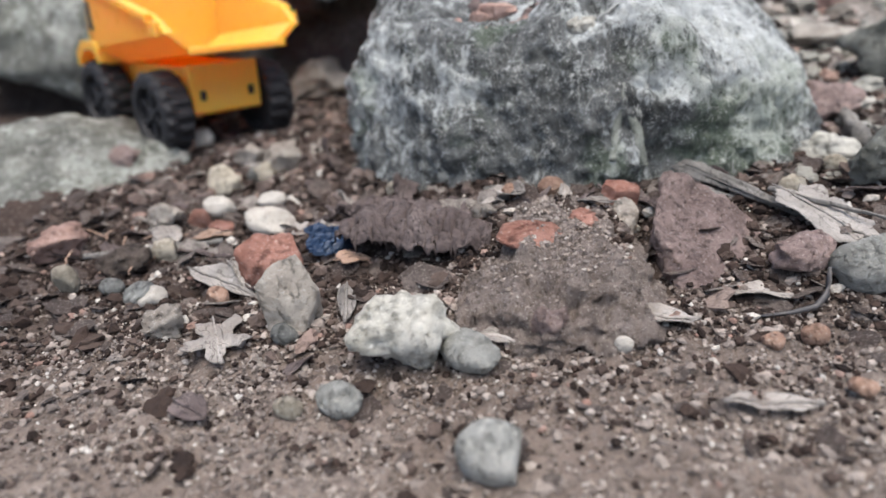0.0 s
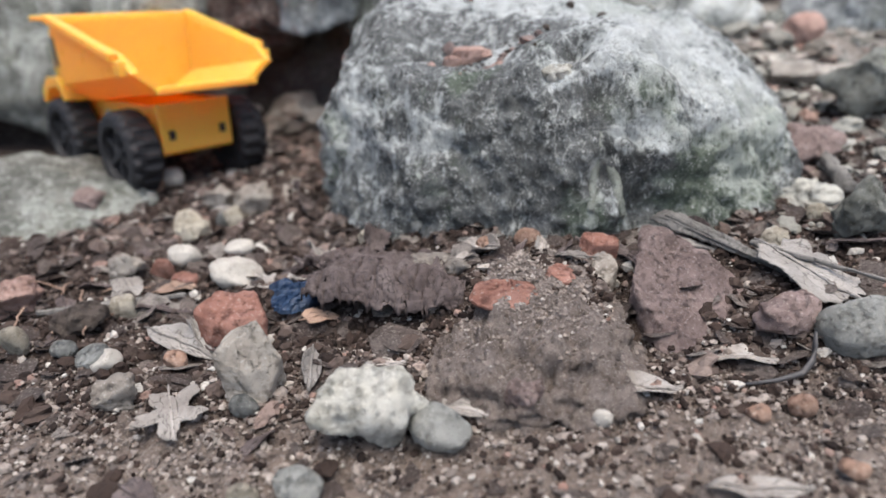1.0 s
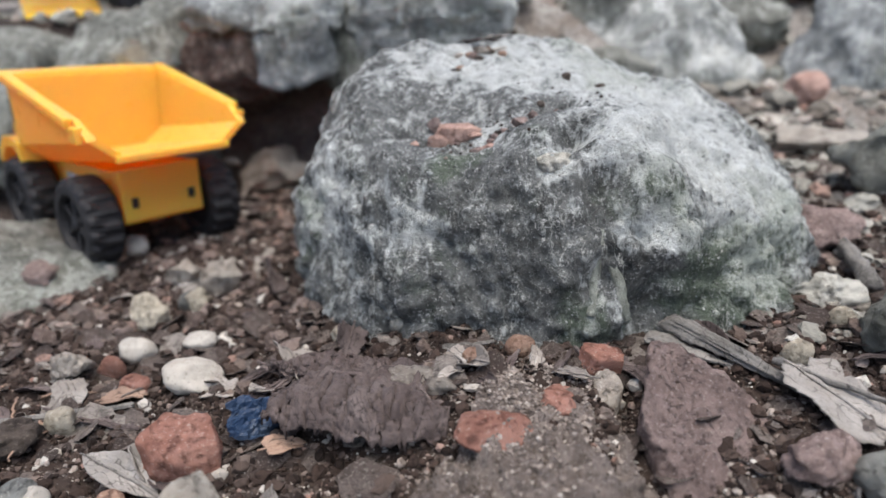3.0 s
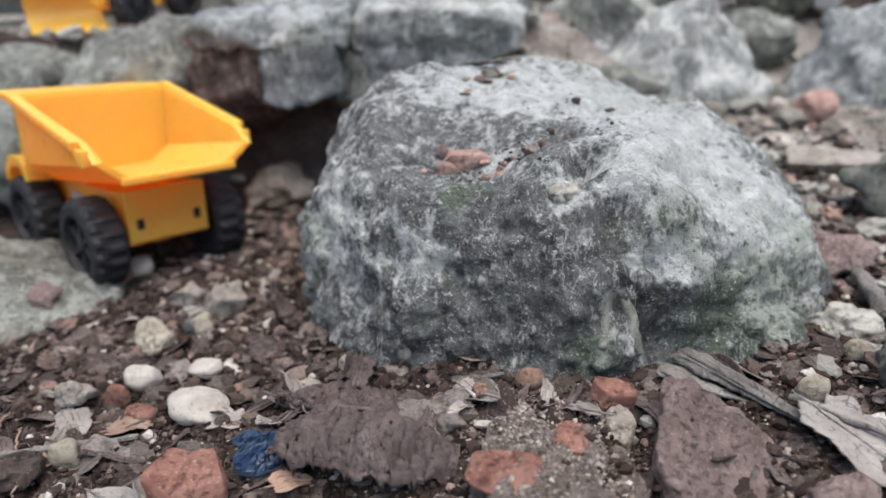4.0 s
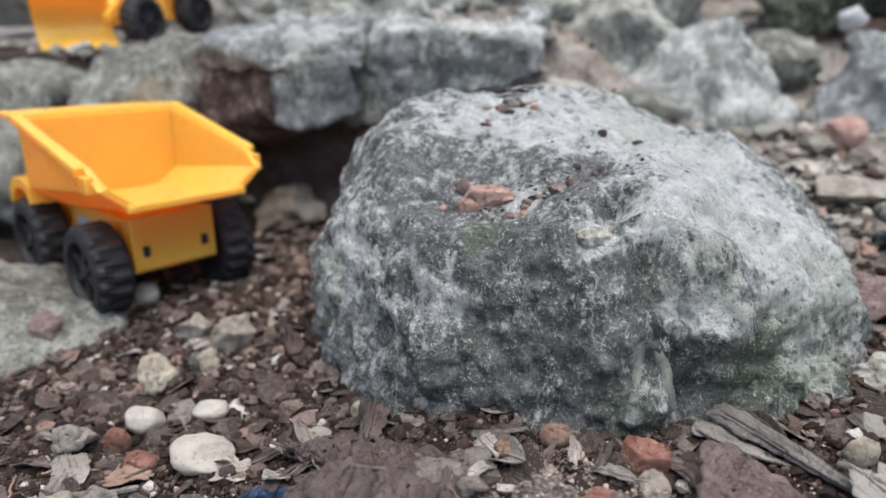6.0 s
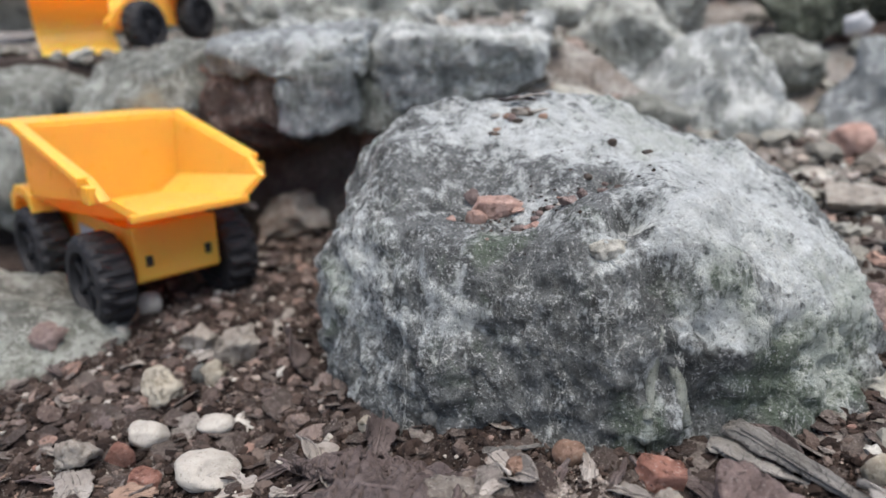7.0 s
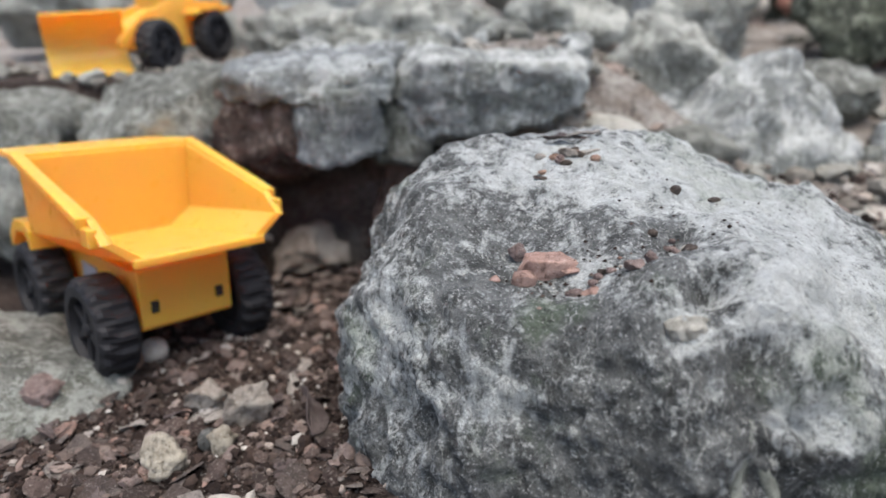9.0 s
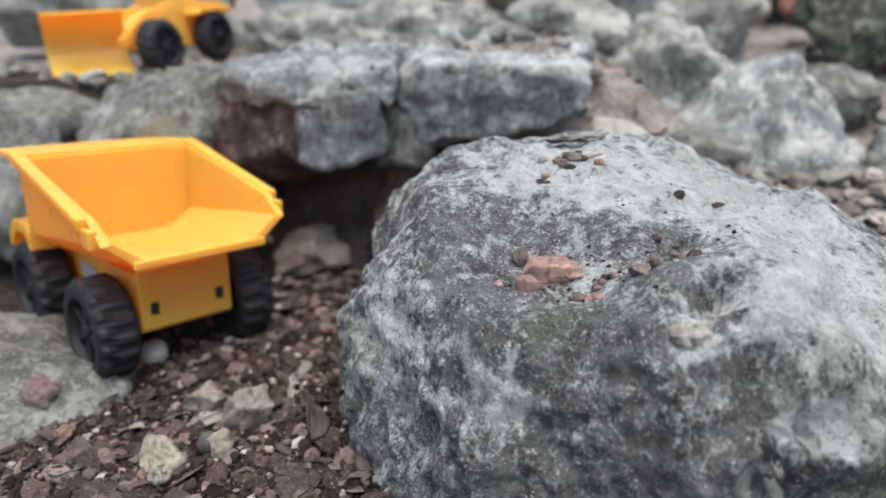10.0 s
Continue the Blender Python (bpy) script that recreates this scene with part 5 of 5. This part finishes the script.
leaf("dry_leaf", lay(-4.9, 12.9, 0.14), (0, 10, 100), 0.9, 0.6, 3, 0.2, 97, leaf_tan, "pinkish leaf flake on the soil", 0.25)
stick = [(0.0, 0.0, 0.0), (0.5, 0.05, 0.02), (0.9, 0.15, 0.05), (1.1, 0.3, 0.15), (1.15, 0.4, 0.32), (1.15, 0.45, 0.55)]
thing("twig", tube(stick, (0.02, 0.035, 0.045, 0.05, 0.04, 0.02), 10, 0.3, 3), plastic("dark_twig_bark", (0.05, 0.048, 0.05), 0.45), "curved dark glossy twig hooked upward", "twig", lay(4.8, 9.15, 0.1))


# ---- bits lying on the boulder ----
bpy.context.view_layer.update()


def on_rock(x, y):
    """The boulder's height at a place."""
    hit, place, _, _ = boulder.ray_cast((x * U, y * U, 1.0), (0, 0, -1))
    return place.z / U if hit else 4.5


def crumb_on_rock(name, x, y, z, half, turn, seed, material, label, cat="stone"):
    thing(name, lumpy(half, seed, 0.12, 11, 0.02, 3, 1.2, 0.3), material, label, cat, (x, y, on_rock(x, y) + half[2] * 0.6), turn, smooth=False)


def chip_on_rock(name, x, y, half, seed, material, label):
    """A sharp flake: a blunt wedge of the half sizes given."""
    a, b, c = half
    z = on_rock(x, y) + 0.02
    bm = hewn([(x + a * p, y + b * q, z + c * r) for p, q, r in ((-1, -0.3, 0.2), (-0.75, 0.6, 0.9), (-0.6, -0.7, 1.0), (0.5, -0.9, 0.95), (1.1, 0.0, 0.45), (0.4, 0.9, 0.9), (-0.7, 0.5, -0.5), (-0.5, -0.6, -0.6), (0.6, -0.6, -0.6), (0.6, 0.6, -0.5))], seed, 0.07, 1, 0.02, 3.0, 0.012)
    block_thing(name, bm, material, label, "brick" if "brick" in name else "stone")


chip_on_rock("brick_fragment", 1.2, 15.95, (0.5, 0.3, 0.27), 301, pink_stone, "wedge of pink brick lying on the boulder")
chip_on_rock("brick_fragment", 0.78, 15.55, (0.2, 0.17, 0.2), 302, pink_stone, "small pink brick crumb on the boulder")
crumb_on_rock("brick_fragment", 0.35, 15.7, 4.4, (0.1, 0.08, 0.06), (0, 0, 10), 303, pink_stone, "tiny red brick crumb on the boulder", "brick")
crumb_on_rock("stone_chip", 0.72, 16.4, 4.65, (0.16, 0.14, 0.2), (0, 0, 0), 304, redrock, "small brown chip on the boulder")
crumb_on_rock("stone_chip", 1.52, 15.72, 4.62, (0.16, 0.1, 0.06), (0, 0, 0), 305, pink_stone, "flat pinkish chip on the boulder")
crumb_on_rock("stone_chip", 1.75, 15.1, 4.6, (0.2, 0.15, 0.06), (0, 0, 40), 306, pink_stone, "flat reddish chip on the boulder")
crumb_on_rock("stone_chip", 2.3, 15.0, 4.78, (0.16, 0.14, 0.1), (0, 0, 0), 307, redrock, "dark crumb on the boulder")
crumb_on_rock("stone_chip", 2.55, 15.1, 4.82, (0.12, 0.12, 0.12), (0, 0, 60), 308, redrock, "small dark crumb on the boulder")
crumb_on_rock("stone_chip", 3.25, 15.65, 5.0, (0.14, 0.12, 0.1), (0, 0, 0), 309, soilstone, "brown crumb of debris on the boulder")
crumb_on_rock("stone_chip", 3.5, 17.6, 5.27, (0.15, 0.1, 0.09), (0, 0, 35), 310, soilstone, "dark crumb on the boulder's top")
crumb_on_rock("stone_chip", 1.75, 18.45, 5.3, (0.22, 0.14, 0.09), (0, 12, 20), 321, tanrock, "brown crumb of bark on the boulder's top")
crumb_on_rock("stone_chip", 1.58, 18.3, 5.3, (0.13, 0.11, 0.1), (0, 0, 70), 322, redrock, "reddish crumb on the boulder's top")
crumb_on_rock("stone_chip", 2.05, 18.5, 5.3, (0.3, 0.08, 0.06), (0, -6, 12), 323, pale_stone, "pale sliver of wood on the boulder's top", "twig")
crumb_on_rock("stone_chip", 1.2, 17.9, 5.3, (0.16, 0.05, 0.04), (0, 0, -30), 324, soilstone, "thin dark splinter on the boulder's top", "twig")
crumb_on_rock("stone_chip", 4.3, 17.9, 5.1, (0.14, 0.08, 0.06), (0, 0, 15), 325, soilstone, "flat dark crumb on the boulder's shoulder")
crumb_on_rock("stone_chip", 3.25, 15.85, 5.0, (0.12, 0.1, 0.09), (0, 0, 50), 326, pumice, "whitish crumb of debris on the boulder")
rnd = random.Random(91)
for k in range(26):
    if k < 11:
        x, y, kinds = rnd.gauss(1.8, 0.28), rnd.gauss(18.4, 0.18), (tanrock, orange, soilstone)
    elif k < 17:
        x, y, kinds = rnd.gauss(3.15, 0.14), rnd.gauss(15.95, 0.12), (tanrock, soilstone, redrock)
    else:
        q = rnd.random()
        x, y, kinds = 1.5 + 1.3 * q + rnd.gauss(0, 0.06), 15.45 - 0.35 * q + rnd.gauss(0, 0.08), (soilstone, redrock, redrock)
    chip_on_rock("stone_chip", x, y, (rnd.uniform(0.06, 0.15), rnd.uniform(0.04, 0.09), rnd.uniform(0.03, 0.08)), 400 + k, rnd.choice(kinds), "small crumb of bark and grit on the boulder")
hit, knob_at, _, _ = boulder.ray_cast((2.8 * U, 5 * U, 4.3 * U), (0, 1, 0))
thing("stone", lumpy((0.3, 0.2, 0.24), 311, 0.3, 2, 0.16, 4), pumice, "whitish knob grown on the boulder's face", "stone", tuple(v / U + d for v, d in zip(knob_at, (0, 0.1, -0.05))))
streaks = (((3.57, 3.4), (3.46, 2.85), (3.39, 2.3), (3.35, 1.5)), ((3.64, 2.8), (3.77, 2.4), (3.84, 2.0), (3.9, 1.5)))
for line in streaks:
    pts = []
    for (x0, z0), (x1, z1) in zip(line, line[1:]):
        for k in range(5):
            q = k / 5
            x, z = x0 + (x1 - x0) * q + 0.03 * math.sin(9 * (z0 + (z1 - z0) * q)), z0 + (z1 - z0) * q
            hit, place, _, _ = boulder.ray_cast((x * U, 5 * U, z * U), (0, 1, 0))
            if hit:
                pts.append((x, place.y / U, z))
    for _ in range(4):
        pts = [tuple(sum(q[c] for q in pts[max(0, k - 1) : k + 2]) / len(pts[max(0, k - 1) : k + 2]) for c in range(3)) for k in range(len(pts))]
    broad = [0.05 + 0.006 * k for k in range(len(pts))]
    pts = [(x, y + 0.8 * r, z) for (x, y, z), r in zip(pts, broad)]
    part("mineral_streak", tube(pts, broad, 10, 0.9, 2), streak_mat, boulder, "pale greenish mineral drip streak", smooth=True)
mound_bits = random.Random(21)
bits_v, bits_f = [], []
for k in range(3000):
    x, y = mound_bits.gauss(2.0, 0.75), mound_bits.gauss(10.9 if k % 3 else 11.9, 0.8 if k % 3 else 0.35)
    r = 0.01 + 0.04 * mound_bits.random() ** 2
    c = Vector((x, y, max(on_mound(x, y), ground_at(x, y)) + r * 0.3))
    n0 = len(bits_v)
    for dx, dy, dz in ((1, 0, 0), (-1, 0, 0), (0, 1, 0), (0, -1, 0), (0, 0, 1), (0, 0, -1)):
        bits_v.append(tuple(U * v for v in (c + Vector((dx, dy, dz * 0.8)) * r * mound_bits.uniform(0.6, 1.4))))
    bits_f += [(n0 + a, n0 + b, n0 + d) for a, b, d in ((0, 2, 4), (2, 1, 4), (1, 3, 4), (3, 0, 4), (2, 0, 5), (1, 2, 5), (3, 1, 5), (0, 3, 5))]
me = bpy.data.meshes.new("mound_grit")
me.from_pydata(bits_v, [], bits_f)
me.materials.append(dry_crumbs_mat)
tagged(new("mound_grit", me), "loose dry grit on the soil mound", "debris", kind="stuff")
rnd = random.Random(12)
verts, faces = [], []
for k in range(150):
    q = rnd.random()
    x, y = 0.5 + 2.9 * q + rnd.gauss(0, 0.3), 15.4 + 0.4 * q + rnd.gauss(0, 0.4)
    if k > 90:
        x, y = rnd.uniform(-0.5, 6), rnd.uniform(15.5, 20.5)
    r = rnd.uniform(0.012, 0.045) * (1 if k < 90 else 0.7)
    c = Vector((x, y, on_rock(x, y) + r * 0.5))
    n0 = len(verts)
    for dx, dy, dz in ((1, 0, 0), (-1, 0, 0), (0, 1, 0), (0, -1, 0), (0, 0, 1), (0, 0, -1)):
        verts.append(tuple(U * v for v in (c + Vector((dx, dy, dz * 0.7)) * r * rnd.uniform(0.6, 1.4))))
    faces += [(n0 + a, n0 + b, n0 + d) for a, b, d in ((0, 2, 4), (2, 1, 4), (1, 3, 4), (3, 0, 4), (2, 0, 5), (1, 2, 5), (3, 1, 5), (0, 3, 5))]
me = bpy.data.meshes.new("boulder_debris")
me.from_pydata(verts, [], faces)
me.materials.append(crumbs_mat)
tagged(new("boulder_debris", me), "tiny dark soil crumbs lying on the boulder", "debris", kind="stuff")
leaf("dry_leaf", (1.75, 19.4, on_rock(1.75, 19.4) + 0.1), (0, 10, 70), 1.1, 0.45, 3, 0.4, 90, leaf_brown, "brown crumpled leaf bits on the boulder's top", 0.4)
leaf("dry_leaf", (2.1, 19.3, on_rock(2.1, 19.3) + 0.12), (0, 0, 100), 0.7, 0.2, 0, 0.4, 91, leaf_pale, "yellowish leaf sliver on the boulder's top", 0.1)


# ---- loose crumbs and litter, too many to count ----
def scatter(name, count, sizes, material, label, seed, area, flat=1.0, subdiv=1, rise=0.25, clear=False):
    rnd = random.Random(seed)
    base = bmesh.new()
    bmesh.ops.create_icosphere(base, subdivisions=subdiv, radius=1)
    base.verts.ensure_lookup_table()
    dirs = np.array([v.co[:] for v in base.verts])
    tris = np.array([[v.index for v in f.verts] for f in base.faces])
    base.free()
    gen = np.random.default_rng(seed)
    verts, faces, total = [], [], 0
    while total < count:
        x, y = rnd.uniform(area[0], area[1]), rnd.uniform(area[2], area[3])
        dx, dy = x - CX, y - CY
        if math.hypot(dx, dy) < boulder_radius(math.atan2(dy, dx)) * 0.97:
            continue
        if clear and ((x - 2) / 1.7) ** 2 + ((y - 10.2) / 2.0) ** 2 < rnd.uniform(0.7, 1.2):
            continue
        if fbm(Vector((x * 0.5, y * 0.5, seed)), 3) < rnd.uniform(-0.9, 0.35):
            continue
        s = sizes[0] + (sizes[1] - sizes[0]) * rnd.random() ** 3
        p = dirs * (1 + gen.uniform(-0.38, 0.3, (len(dirs), 1))) * (s * rnd.uniform(0.7, 1.3), s * rnd.uniform(0.7, 1.3), s * flat * rnd.uniform(0.6, 1.0))
        turn = np.array(Euler((rnd.uniform(-0.5, 0.5), rnd.uniform(-0.5, 0.5), rnd.uniform(0, 6.3))).to_matrix())
        verts.append(p @ turn.T + (x, y, ground_at(x, y) + s * rise * min(1, flat * 2)))
        faces.append(tris + total * len(dirs))
        total += 1
    me = bpy.data.meshes.new(name)
    me.from_pydata((np.concatenate(verts) * U).tolist(), [], np.concatenate(faces).tolist())
    me.materials.append(material)
    tagged(new(name, me), label, "debris", kind="stuff")


scatter("soil_crumbs", 26000, (0.015, 0.075), crumbs_mat, "fine dark soil crumbs and grit", 31, (-9, 9.5, 8.8, 22))
scatter("dry_crumbs", 16000, (0.01, 0.05), dry_crumbs_mat, "fine dry tan soil crumbs", 38, (-7, 7.5, 5.4, 10.5))
scatter("dry_crumbs", 1200, (0.04, 0.1), dry_crumbs_mat, "coarse dry soil crumbs", 39, (-7, 7.5, 5.4, 11.5))
scatter("soil_crumbs", 4500, (0.04, 0.16), crumbs_mat, "coarse soil crumbs and small grit", 37, (-10, 11, 9.5, 26))
scatter("soil_crumbs", 800, (0.06, 0.22), crumbs_mat, "small mixed pebbles and clods", 32, (-12, 13, 9.0, 27), 0.8, 2, 0.25, True)
scatter("soil_crumbs", 80, (0.05, 0.18), crumbs_mat, "small pebbles in the dry soil", 35, (-8, 8, 5.6, 9.5), 0.8, 2, 0.25, True)
scatter("leaf_litter", 1150, (0.1, 0.4), litter_mat, "broken dry leaf litter and bark flakes", 33, (-10, 10, 9.5, 17), 0.1, 1, 0.8, True)
scatter("leaf_litter", 90, (0.1, 0.25), litter_mat, "a few leaf flakes on dry soil", 36, (-7, 8, 6, 9.5), 0.1, 1, 0.8, True)
scatter("leaf_litter", 350, (0.1, 0.4), litter_mat, "scattered leaf flakes on the track and slope", 46, (-11, 12, 17, 26), 0.1, 1, 0.8)
scatter("track_gravel", 650, (0.06, 0.25), gravel_mat, "pinkish brown gravel and clods on the track", 41, (-8.5, -2, 14.5, 26), 0.75, 2, 0.35)
scatter("slope_gravel", 900, (0.05, 0.26), rubble_mat, "mixed brown and grey gravel on the slope", 42, (6.5, 16, 12, 28), 0.75, 2, 0.35)
scatter("slope_stones", 70, (0.2, 0.55), rubble_mat, "grey stones lying on the slope", 43, (8.5, 18, 17, 29), 0.75, 2, 0.35)
scatter("soil_clods", 60, (0.05, 0.2), crumbs_mat, "dark clods in the drier soil", 44, (-7.5, 7.5, 6.8, 10.5), 0.8, 2, 0.3, True)
scatter("soil_clods", 2500, (0.02, 0.08), crumbs_mat, "dark crumbs in the drier soil", 45, (-7.5, 7.5, 6.3, 10.0))
scatter("rubble_stones", 1000, (0.1, 0.45), rubble_mat, "stones and clods of the upper slope", 34, (-24, 24, 27, 50), 0.8, 2)
